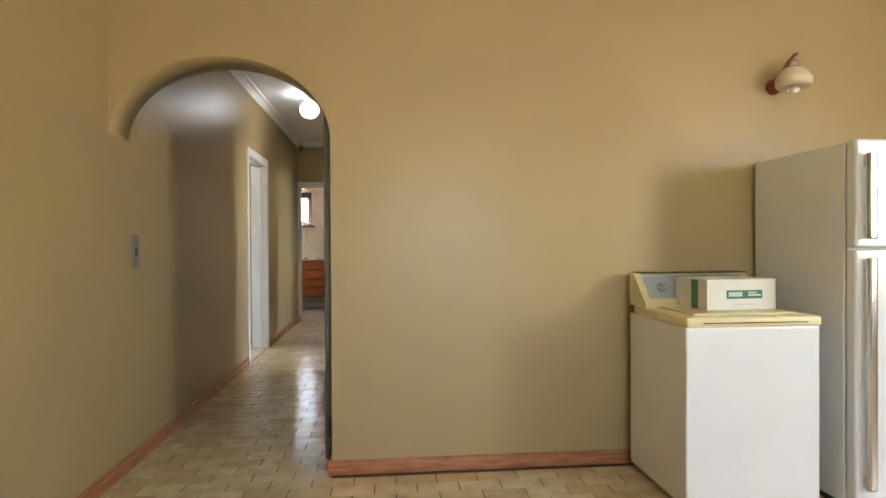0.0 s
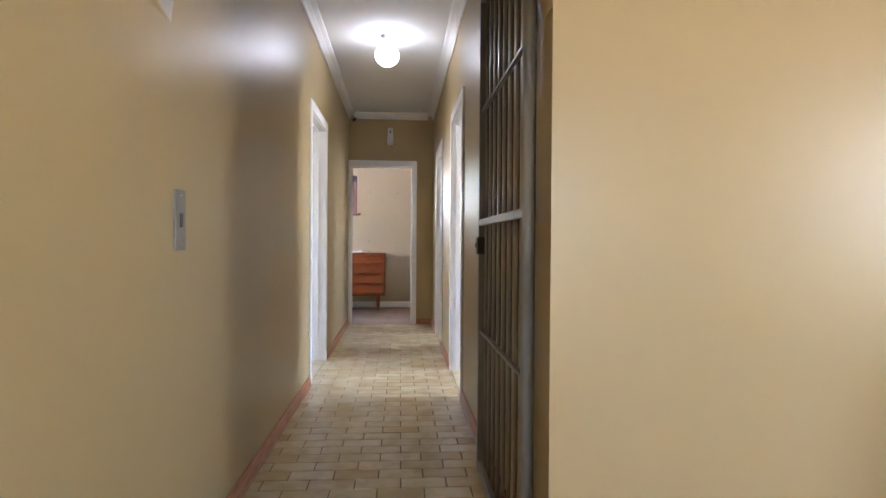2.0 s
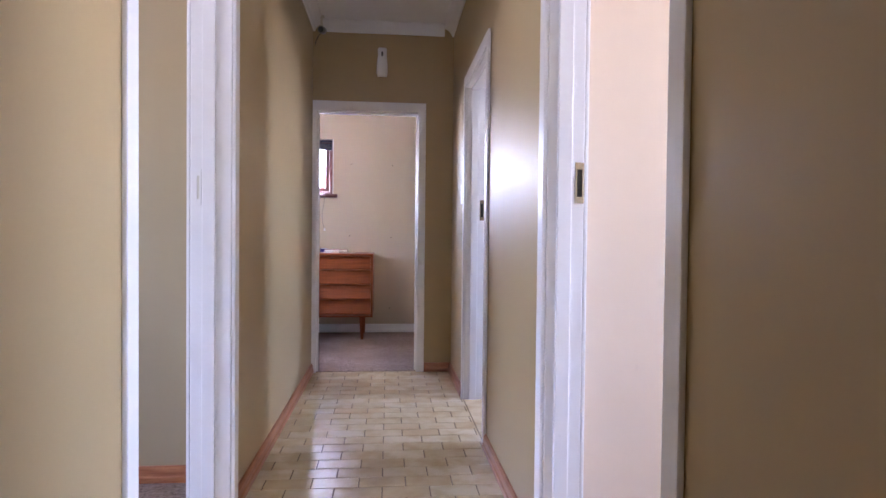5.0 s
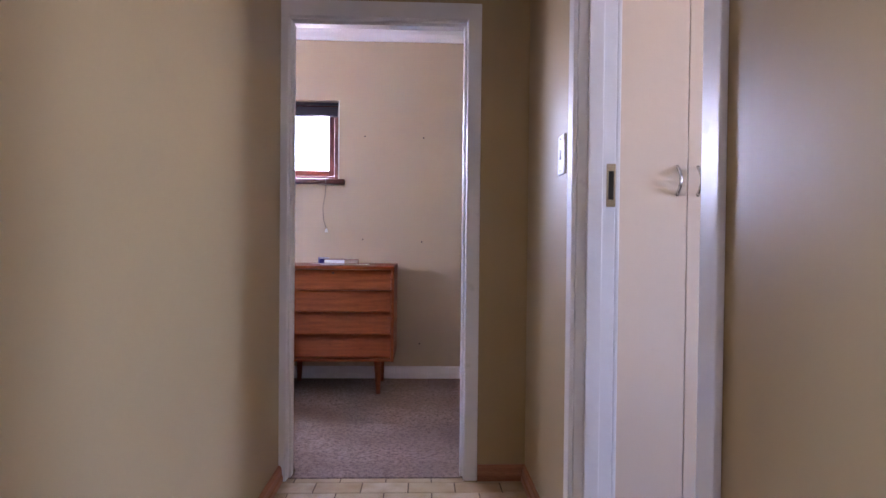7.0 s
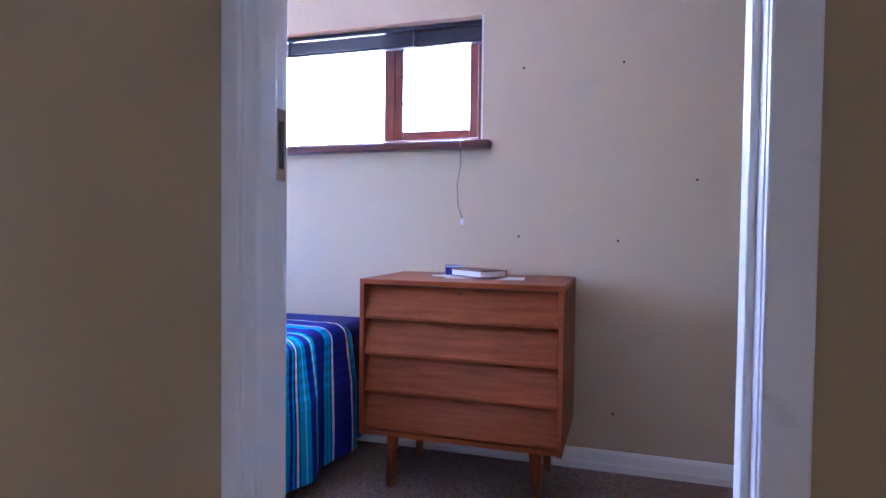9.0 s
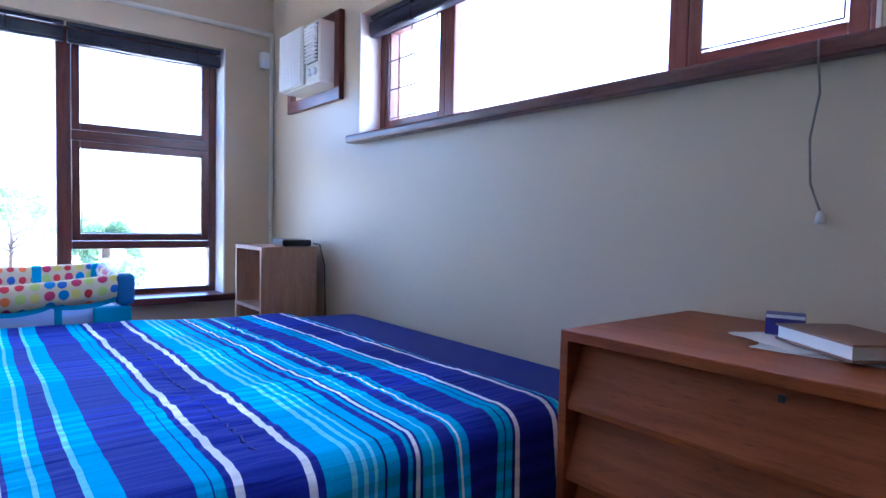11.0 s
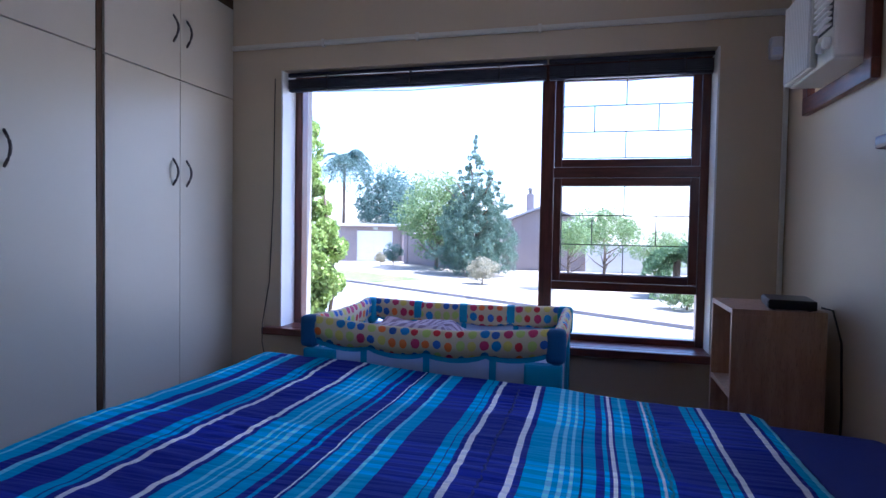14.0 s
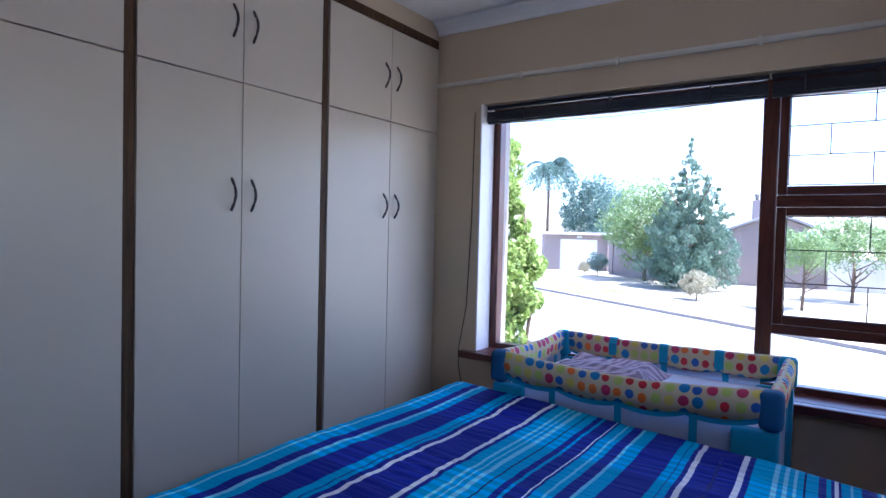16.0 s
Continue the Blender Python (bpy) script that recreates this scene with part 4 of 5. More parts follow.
def strip_window():
    w = base("window_2", 0, 0, 0, 0, "high mahogany-stained strip window with casements at both ends", "window", kind="structure")
    Y = YF + 0.15
    x0, x1, z0, z1 = -2.155, -0.02, 1.50, 2.105

    def bar_(nm, a, b, c, d, mat):
        return part(nm, box(a, Y - 0.035, c, b, Y + 0.035, d, 0.006), mat, w)
    bar_("window_frame", x0, x0 + 0.05, z0, z1, FRAME_WOOD)
    bar_("window_frame", x1 - 0.05, x1, z0, z1, FRAME_WOOD)
    bar_("window_frame", x0 + 0.05, x1 - 0.05, z1 - 0.05, z1, FRAME_WOOD_X)
    bar_("window_frame", x0 + 0.05, x1 - 0.05, z0, z0 + 0.045, FRAME_WOOD_X)
    bar_("mullion", -1.63, -1.57, z0 + 0.045, z1 - 0.05, FRAME_WOOD)
    bar_("mullion", -0.574, -0.514, z0 + 0.045, z1 - 0.05, FRAME_WOOD)
    pane(w, "x", Y, -1.572, -0.572, z0 + 0.043, z1 - 0.048)
    sash(w, "x", Y - 0.012, x0 + 0.052, -1.632, z0 + 0.047, z1 - 0.052, 0.042)
    sash(w, "x", Y - 0.012, -0.512, x1 - 0.052, z0 + 0.047, z1 - 0.052, 0.042, 3, False)
    part("window_sill", boxes((x0, YF - 0.001, z0 - 0.028, x1, YF + 0.115, z0 + 0.008, 0.004), (x0 - 0.03, YF - 0.065, z0 - 0.03, x1 + 0.05, YF - 0.001, z0 + 0.01, 0.012)), FRAME_WOOD_X, w,
         "rounded mahogany-stained sill")
    part("reveal_lining", boxes((x0 - 0.003, YF - 0.002, z0 + 0.01, x0 + 0.006, YF + 0.115, z1), (x1 - 0.006, YF - 0.002, z0 + 0.01, x1 + 0.003, YF + 0.115, z1)), PLASTIC_WHITE, w, "pale painted reveal")


strip_window()


def venetian_blind(axis, at, a0, a1, top, label, slats=11, sag=0.0):
    bl = base("venetian_blind", 0, 0, 0, 0, label, "blind")

    def B(a, b, d0, d1, c, d, bev=0.002):
        return box(at + d0, a, c, at + d1, b, d, bev, 1) if axis == "y" else box(a, at + d0, c, b, at + d1, d, bev, 1)
    part("headrail", B(a0, a1, -0.016, 0.016, top - 0.02, top), BLIND, bl)
    rnd = random.Random(7)
    z = top - 0.036
    for k in range(slats):
        o = rnd.uniform(-0.003, 0.003)
        part("slat", B(a0 + 0.004, a1 - 0.004, -0.024 + o, 0.024 + o, z - 0.0032, z - 0.0005, 0), BLIND, bl)
        z -= 0.0046 + rnd.uniform(0, 0.001)
    part("bottom_rail", B(a0 + 0.004, a1 - 0.004, -0.018, 0.018, z - 0.014, z - 0.001, 0.003), BLIND, bl)
    n = 3
    for k in range(n):
        a = a0 + (a1 - a0) * (k + 0.5) / n
        part("ladder_tape", B(a - 0.003, a + 0.003, -0.026, 0.026, z - 0.016, top - 0.018, 0), STEEL_DARK, bl)
    zc = z - 0.035
    P = (lambda a, z_: (at + 0.01, a, z_)) if axis == "y" else (lambda a, z_: (a, at - 0.01, z_))
    part("loose_cord", tube([P(a0 + 0.01, zc + 0.022), P((a0 + a1) / 2, zc), P(a1 - 0.01, zc + 0.026)], 0.0025, 6), STEEL_DARK, bl)
    return bl


venetian_blind("y", XW - 0.06, 9.55, 11.035, 2.1, "dark blue venetian blind drawn fully up in window")
venetian_blind("y", XW - 0.06, 11.045, 11.838, 2.1, "narrow dark blue venetian blind drawn fully up")
vb = venetian_blind("x", YF + 0.06, -2.14, -0.035, 2.1, "dark blue venetian blind drawn up in strip window", 11)
part("cord", tube([(-0.108, YF - 0.071, 1.505), (-0.105, YF - 0.072, 1.45), (-0.115, YF - 0.03, 1.40), (-0.135, YF - 0.018, 1.30), (-0.13, YF - 0.016, 1.2), (-0.108, YF - 0.016, 1.14)], 0.0025, 6), CORD, vb, "grey pull cord")
part("tassel", lathe([(0.004, 0.03), (0.009, 0.02), (0.011, 0.0)], 10, pose(-0.107, YF - 0.016, 1.11)), PLASTIC_WHITE, vb)


# ---- bedroom wall fittings ----
def air_conditioner():
    a = base("air_conditioner", 0.05, YF, 0, 0, "cream window air conditioner in red-brown timber surround", "air conditioner")
    x0, x1, z0, z1 = -3.0, -2.365, 1.712, 2.168
    sur = part("surround", box(x0, -0.03, z0, x1, -0.001, z0 + 0.065, 0.004), FRAME_WOOD_X, a, "red-brown timber surround")
    part("surround_side", box(x0, -0.03, z0 + 0.065, x0 + 0.06, -0.001, z1, 0.004), FRAME_WOOD, sur)
    part("surround_side", box(x1 - 0.06, -0.03, z0 + 0.065, x1, -0.001, z1, 0.004), FRAME_WOOD, sur)
    part("surround_top", box(x0 + 0.06, -0.03, z1 - 0.05, x1 - 0.06, -0.001, z1, 0.004), FRAME_WOOD_X, sur)
    bx0, bx1, bz0, bz1 = -2.87, -2.42, 1.795, 2.115
    part("body", box(bx0, -0.115, bz0, bx1, 0.15, bz1, 0.01), PLASTIC_CREAM, a)
    fr = part("front_grille", box(bx0 + 0.004, -0.136, bz0 + 0.006, bx0 + 0.30, -0.113, bz1 - 0.006, 0.01), PLASTIC_CREAM, a)
    for k in range(15):
        x = bx0 + 0.016 + k * 0.0185
        part("fin", box(x, -0.143, bz0 + 0.012, x + 0.011, -0.134, bz1 - 0.012, 0.002, 1), PLASTIC_WHITE, fr)
    ou = part("outlet", box(bx0 + 0.315, -0.118, bz0 + 0.105, bx1 - 0.015, -0.1155, bz1 - 0.02), BLACK, a)
    for k in range(10):
        z = bz0 + 0.112 + k * 0.0185
        part("louvre", box(bx0 + 0.317, -0.136, z, bx1 - 0.017, -0.117, z + (0.007 if k < 5 else 0.014), 0.001, 1), PLASTIC_WHITE, ou)
    for k in range(2):
        part("knob", lathe([(0.02, 0), (0.018, 0.018), (0.006, 0.019)], 16, pose(bx0 + 0.35 + 0.058 * k, -0.115, bz0 + 0.06, 90)), PLASTIC_WHITE, a)


air_conditioner()


def alarm_sensor():
    s = base("alarm_sensor", XW, 12.085, 2.075, 90, "white plastic alarm detector in the corner", "detector")
    part("case", box(-0.028, -0.045, -0.05, 0.028, 0, 0.05, 0.012, 3), PLASTIC_WHITE, s)
    part("lens", box(-0.02, -0.05, -0.035, 0.02, -0.042, 0.0, 0.006), LINEN, s)


alarm_sensor()
structure("conduit", extrude_profile([(XW + 0.001, 2.232), (XW + 0.02, 2.232), (XW + 0.024, 2.242), (XW + 0.02, 2.256), (XW + 0.001, 2.256)], "y", YC + 0.002, YF - 0.025), PLASTIC_CREAM, "pale conduit along wall", "conduit")
structure("conduit_drop", box(XW + 0.001, YF - 0.024, 0.1, XW + 0.02, YF - 0.003, 2.256, 0.004), PLASTIC_CREAM, "pale conduit in corner", "conduit")
for y in (9.8, 10.35, 11.0):
    tagged(part("conduit_clip", box(XW + 0.001, y - 0.008, 2.222, XW + 0.028, y + 0.008, 2.262, 0.002), PLASTIC_CREAM), "small painted conduit clip on wall", "clip", "conduit clips")
tagged(part("loose_wire", tube([(XW + 0.012, 9.50, 2.06), (XW + 0.006, 9.49, 1.4), (XW + 0.008, 9.47, 0.9), (XW + 0.068, 9.462, 0.66), (XW + 0.068, 9.46, 0.55), (XW + 0.012, 9.455, 0.4), (XW + 0.008, 9.45, 0.1)], 0.003, 6), BLACK), "thin dark wire hanging beside window", "wire")
for x, z in ((0.177, 1.837), (0.62, 1.832), (0.165, 1.058), (0.611, 1.044), (0.602, 0.268), (0.93, 1.31)):
    tagged(part("nail", lathe([(0.0035, 0), (0.0035, 0.012), (0.006, 0.0125), (0.006, 0.014)], 8, pose(x, YF, z, 90)), STEEL_DARK), "small dark nail in the wall", "nail", "nails in the far wall")


# ---- chest of drawers ----
def chest_of_drawers():
    c = base("chest_of_drawers", 0.018, 11.868, 0, 0, "teak four-drawer chest on tapered legs", "chest of drawers")
    hw, f, bk = 0.413, -0.262, 0.25
    z0, z1 = 0.238, 0.88
    part("top", box(-hw, f, z1 - 0.022, hw, bk, z1, 0.003), TEAK, c)
    part("side", box(-hw, f, z0, -hw + 0.02, bk, z1 - 0.022, 0.002), TEAK, c)
    part("side", box(hw - 0.02, f, z0, hw, bk, z1 - 0.022, 0.002), TEAK, c)
    part("bottom", box(-hw + 0.02, f + 0.012, z0, hw - 0.02, bk, z0 + 0.02), TEAK, c)
    part("back", box(-hw + 0.02, bk - 0.01, z0 + 0.02, hw - 0.02, bk - 0.002, z1 - 0.022), PINE, c)
    zs = [z0 + 0.026, 0.415, 0.567, 0.715, z1 - 0.026]
    for k in range(4):
        a, b = zs[k] + 0.003, zs[k + 1] - 0.003
        bm = extrude_profile([(f + 0.004, a), (f + 0.004, a + 0.012), (f + 0.05, b), (f + 0.066, b), (f + 0.066, a)], "x", -hw + 0.0225, hw - 0.0225)
        d = part("drawer", bm, TEAK, c)
        part("drawer_box", box(-hw + 0.03, f + 0.066, a + 0.01, hw - 0.03, bk - 0.04, b - 0.02), PINE, d)
        if k == 3:
            part("keyhole", box(-0.006, f + 0.040, b - 0.032, 0.006, f + 0.05, b - 0.014, 0.002), BLACK, d)
    for x in (-0.30, 0.30):
        for y in (f + 0.10, bk - 0.07):
            part("leg", tube([(x, y, z0 + 0.002), (x * 1.02, y + (0.012 if y > 0 else -0.012), 0.004)], 0.026, 14, [1, 0.6]), TEAK, c)


chest_of_drawers()


def book(x, y, z, rz):
    b = base("book", x, y, z, rz, "thick brown-covered book lying flat on papers", "book")
    part("page_block", box(-0.098, -0.068, 0.004, 0.094, 0.068, 0.026), PAPER, b)
    part("cover", boxes((-0.102, -0.072, 0.0, 0.1, 0.072, 0.004, 0.001), (-0.102, -0.072, 0.026, 0.1, 0.072, 0.030, 0.001), (-0.102, 0.068, 0.004, 0.1, 0.072, 0.026)), BOOK_COVER, b)


def paper_sheet(x, y, z, rz, w, d, seed):
    rnd = random.Random(seed)
    bm = bmesh.new()
    n = 8
    g = [[None] * (n + 1) for _ in range(n + 1)]
    for i in range(n + 1):
        for j in range(n + 1):
            e = max(abs(i - n / 2), abs(j - n / 2)) / (n / 2)
            g[i][j] = bm.verts.new(((i / n - 0.5) * w + rnd.uniform(-0.003, 0.003) * e, (j / n - 0.5) * d + rnd.uniform(-0.004, 0.004) * e, 0.0005 + 0.004 * max(0, e - 0.7) * rnd.random()))
    for i in range(n):
        for j in range(n):
            bm.faces.new((g[i][j], g[i + 1][j], g[i + 1][j + 1], g[i][j + 1]))
    r = bmesh.ops.extrude_face_region(bm, geom=bm.faces[:])
    bmesh.ops.translate(bm, verts=[v for v in r["geom"] if isinstance(v, bmesh.types.BMVert)], vec=(0, 0, 0.0008))
    bmesh.ops.recalc_face_normals(bm, faces=bm.faces)
    p = part("paper_sheet", bm, PAPER)
    p.matrix_world = pose(x, y, z, 0, 0, rz)
    tagged(p, "white loose paper on the chest top", "paper", "papers on the chest")


paper_sheet(0.075, 11.85, 0.88, 6, 0.33, 0.15, 1)
paper_sheet(-0.055, 11.875, 0.8815, -30, 0.2, 0.14, 2)
book(0.043, 11.862, 0.8865, -36)
vbx = base("small_box", -0.095, 11.945, 0.8845, 20, "small violet carton beside a book", "box")
part("carton", box(-0.035, -0.025, 0, 0.035, 0.025, 0.042, 0.002), PURPLE, vbx)
part("flap", box(-0.034, -0.026, 0.034, 0.034, -0.0252, 0.041), LINEN, vbx)


# ---- bed ----
BX0, BX1, BY0, BY1, BZ = -2.42, -0.56, 9.93, 12.11, 0.645


def bed():
    b = base("bed", (BX0 + BX1) / 2, (BY0 + BY1) / 2, 0, 0, "wide bed with navy fitted sheet against the wall", "bed")
    hx, hy = (BX1 - BX0) / 2, (BY1 - BY0) / 2

    def slanted(bm):
        for v in bm.verts:
            if v.co.x < 0:
                v.co.x += 0.165 * (v.co.y + hy) - 0.03
        return bm
    part("divan", slanted(box(-hx + 0.02, -hy + 0.02, 0.06, hx - 0.02, hy - 0.02, 0.34, 0.02)), NAVY_SHEET, b)
    part("mattress", slanted(box(-hx, -hy, 0.335, hx, hy, BZ, 0.045, 4)), NAVY_SHEET, b, "mattress in a navy fitted sheet", True)
    for x in (-hx + 0.12, hx - 0.12):
        for y in (-hy + 0.12, hy - 0.12):
            part("foot", lathe([(0.025, 0), (0.03, 0.062)], 14, pose(x + (0.165 * (y + hy) if x < 0 else 0), y, 0)), BLACK, b)


bed()


def bedspread():
    nu, nv = 270, 170
    top_u, drop_u = BX1 - BX0 + 0.02, 0.56
    left, right = 9.905, 11.815
    drop_v = 0.36
    bm = bmesh.new()
    uvl = bm.loops.layers.uv.new("cloth")
    rad = 0.05

    def fold(s, edge):
        """Arc length s past the edge: how far out and how far down the cloth is."""
        if s <= 0:
            return s, 0.0
        a = min(s / rad, math.pi / 2)
        return rad * math.sin(a), rad * (1 - math.cos(a)) + max(0, s - rad * math.pi / 2)
    grid, tex = [], []
    for i in range(nu + 1):
        u = -0.02 + (top_u + drop_u) * i / nu
        row, trow = [], []
        for j in range(nv + 1):
            v = left - drop_v + (right - left + drop_v) * j / nv
            ex, dzx = fold(u - (BX1 - BX0 - 0.03), 0)
            head = BX0 - 0.04 + 0.165 * max(0, v - BY0)
            um = BX1 - BX0 - 0.03
            x = head + (BX1 - 0.03 - head) * min(u, um) / um + max(ex, 0)
            ey, dzy = fold(left - v + 0.02, 0)
            y = max(v, left + 0.02) - max(ey, 0)
            flat = math.exp(-8 * (dzx + dzy))
            P = Vector((x, v, 0))
            big = noise.noise(P * 1.7 + Vector((3, 1, 0)))
            pull = noise.noise(Vector((x * 13 + 2.2 * noise.noise(P * 2.0), v * 1.9, 0)))
            fine = noise.noise(Vector((x * 42 + 3 * noise.noise(P * 4.0), v * 5.5, 4)))
            gather = max(math.exp(-((v - c) / 0.10) ** 2) for c in (10.33, 11.06, 11.472))
            z = BZ + 0.014 + 0.014 * big * flat + (0.0045 + 0.004 * gather) * pull + (0.0014 + 0.0036 * gather) * fine - dzx - dzy
            if dzx > 0.02:
                k = min(1, dzx * 4)
                x += k * (0.018 * math.sin(v * 21 + 2 * noise.noise(Vector((v * 3, 0, 1)))) + 0.012 * noise.noise(Vector((v * 9, dzx * 3, 2))) + 0.02)
            if dzy > 0.02:
                y -= min(1, dzy * 4) * (0.012 * math.sin(u * 19) + 0.01)
            y += 0.010 * noise.noise(Vector((x * 2.6, v * 1.3, 9))) * (v < right - 0.01)
            if j >= nv - 3:
                z -= 0.004 * (j - nv + 3)
            row.append(bm.verts.new((x, y, max(z, 0.03 + 0.01 * noise.noise(P * 5)))))
            trow.append((u, v))
        grid.append(row)
        tex.append(trow)
    for i in range(nu):
        for j in range(nv):
            f = bm.faces.new((grid[i][j], grid[i + 1][j], grid[i + 1][j + 1], grid[i][j + 1]))
            f.smooth = True
            for loop, (a, c) in zip(f.loops, ((i, j), (i + 1, j), (i + 1, j + 1), (i, j + 1))):
                loop[uvl].uv = tex[a][c]
    bmesh.ops.recalc_face_normals(bm, faces=bm.faces)
    ob = part("bedspread", bm, STRIPES)
    mod = ob.modifiers.new("thickness", "SOLIDIFY")
    mod.thickness, mod.offset = 0.005, 0
    tagged(ob, "navy, turquoise and white striped cotton cover, creased, on bed", "bedspread")
    for v, mat in ((11.06, NAVY_SHEET), (11.472, TEAL)):
        pts = []
        for k in range(121):
            x = BX0 + 0.22 + (BX1 - BX0 - 0.30) * k / 120
            P = Vector((x, v, 0))
            z = BZ + 0.016 + 0.012 * noise.noise(P * 1.7 + Vector((3, 1, 0))) + 0.0075 * noise.noise(Vector((x * 13 + 2.2 * noise.noise(P * 2.0), v * 1.9, 0)))
            pts.append((x, v + 0.003 * math.sin(k * 1.9) + 0.010 * noise.noise(Vector((x * 2.6, v * 1.3, 9))), z + 0.0015 * math.sin(k * 2.3)))
        part("gathered_seam", tube(pts, 0.0035, 6), mat, ob, "puckered gathered seam")


bedspread()


# ---- cube shelf with set-top box ----
def side_shelf():
    s = base("side_shelf", -2.655, 11.932, 0, 0, "narrow pale timber shelf unit, open front, beside bed", "shelf")
    hx, hy, h = 0.185, 0.152, 0.948
    part("side", box(-hx, -hy, 0, -hx + 0.018, hy, h - 0.018, 0.001), PINE, s)
    part("side", box(hx - 0.018, -hy, 0, hx, hy, h - 0.018, 0.001), PINE, s)
    part("top", box(-hx, -hy, h - 0.018, hx, hy, h, 0.001), PINE, s)
    for z in (0.03, 0.32, 0.62):
        part("shelf", box(-hx + 0.018, -hy + 0.002, z, hx - 0.018, hy - 0.008, z + 0.018), PINE, s)
    part("back", box(-hx + 0.018, hy - 0.008, 0.03, hx - 0.018, hy - 0.001, h - 0.018), PINE, s)


side_shelf()
stb = base("set_top_box", -2.58, 11.99, 0.948, -8, "flat black electronic box on the shelf", "decoder")
part("case", box(-0.105, -0.075, 0.004, 0.105, 0.075, 0.038, 0.006), BLACK, stb)
part("front_panel", box(-0.1, -0.078, 0.012, 0.1, -0.074, 0.032, 0.002), STEEL_DARK, stb)
for x in (-0.08, 0.08):
    for y in (-0.055, 0.055):
        part("foot", lathe([(0.008, 0), (0.008, 0.005)], 8, pose(x, y, 0)), BLACK, stb)
tagged(part("power_cable", tube([(-2.466, 12.06, 0.966), (-2.448, 12.09, 0.96), (-2.45, 12.12, 0.85), (-2.455, 12.13, 0.6), (-2.46, 12.125, 0.2), (-2.46, 12.12, 0.01)], 0.004, 6), BLACK), "black cable hanging behind the shelf", "cable")


# ---- travel cot ----
def travel_cot():
    x0, x1, y0, y1, h = -3.175, -2.435, 10.11, 11.19, 0.832
    c = base("travel_cot", (x0 + x1) / 2, (y0 + y1) / 2, 0, 0, "turquoise folding travel cot with dotted padded rails", "cot")
    hx, hy = (x1 - x0) / 2, (y1 - y0) / 2

    def rail(a, b, out):
        """A padded rail from a to b; its cloth rolls over the top."""
        a, b, out = Vector(a), Vector(b), Vector(out)
        L = (b - a).length
        prof = [(-0.012, -0.088), (0.022, -0.086), (0.027, -0.05), (0.025, -0.02), (0.016, 0.0), (0.0, 0.008), (-0.016, 0.0), (-0.024, -0.02), (-0.02, -0.078)]
        n = 44
        bm = bmesh.new()
        uvl = bm.loops.layers.uv.new("cloth")
        rows = []
        for k in range(n + 1):
            s = k / n
            P = a.lerp(b, s)
            sc = 0.013 * abs(math.sin(s * math.pi * 4))
            wv = 0.004 * noise.noise(Vector((s * 9 * L, out.x * 3, out.y * 3)))
            rows.append([bm.verts.new(P + out * (o + wv) + Vector((0, 0, z + wv - (sc if z < -0.07 else 0) - (0.03 if out.x > 0 else 0.012) * math.sin(s * math.pi)))) for o, z in prof])
        m = len(prof)
        arc = [0]
        for q in range(1, m + 1):
            p, r = prof[q - 1], prof[q % m]
            arc.append(arc[-1] + math.hypot(p[0] - r[0], p[1] - r[1]))
        for k in range(n):
            for q in range(m):
                f = bm.faces.new((rows[k][q], rows[k + 1][q], rows[k + 1][(q + 1) % m], rows[k][(q + 1) % m]))
                f.smooth = True
                for loop, (kk, qq) in zip(f.loops, ((k, q), (k + 1, q), (k + 1, q + 1), (k, q + 1))):
                    loop[uvl].uv = (kk / n * L, arc[qq])
        bm.faces.new(list(reversed(rows[0])))
        bm.faces.new(rows[-1])
        bmesh.ops.recalc_face_normals(bm, faces=bm.faces)
        r = part("padded_rail", bm, DOTS, c, "cream rail cloth with coloured dots")
        d = (b - a).normalized()
        # scalloped turquoise hem under the dotted cloth
        bm3 = bmesh.new()
        hem = []
        for k in range(n + 1):
            s = k / n
            drop = 0.012 + 0.02 * abs(math.sin(s * math.pi * 4)) ** 0.7
            P = a.lerp(b, s) + Vector((0, 0, -(0.03 if out.x > 0 else 0.012) * math.sin(s * math.pi)))
            hem.append([bm3.verts.new(P + out * o + Vector((0, 0, z))) for o, z in ((0.017, -0.083), (0.017, -0.089 - drop), (0.012, -0.089 - drop), (0.012, -0.083))])
        for k in range(n):
            for q in range(4):
                bm3.faces.new((hem[k][q], hem[k + 1][q], hem[k + 1][(q + 1) % 4], hem[k][(q + 1) % 4]))
        bm3.faces.new(list(reversed(hem[0])))
        bm3.faces.new(hem[-1])
        bmesh.ops.recalc_face_normals(bm3, faces=bm3.faces)
        part("hem", bm3, TEAL, r, "scalloped turquoise hem")
        # turquoise bands over the rail
        for s in (0.25, 0.5, 0.75):
            P = a.lerp(b, s) - Vector((0, 0, 0.012 * math.sin(s * math.pi)))
            bm2 = bmesh.new()
            w = 0.02
            rr = [[bm2.verts.new(P + d * t_ + out * (o * 1.12) + Vector((0, 0, (z * 1.02) + 0.002))) for o, z in prof] for t_ in (-w, w)]
            for q in range(m):
                bm2.faces.new((rr[0][q], rr[1][q], rr[1][(q + 1) % m], rr[0][(q + 1) % m]))
            bm2.faces.new(list(reversed(rr[0])))
            bm2.faces.new(rr[1])
            bmesh.ops.recalc_face_normals(bm2, faces=bm2.faces)
            if L < 0.8 and s != 0.5:
                bm2.free()
                continue
            if out.x < 0:
                part("band", bm2, TEAL, r, "turquoise binding band")
            else:
                bm2.free()
        return r
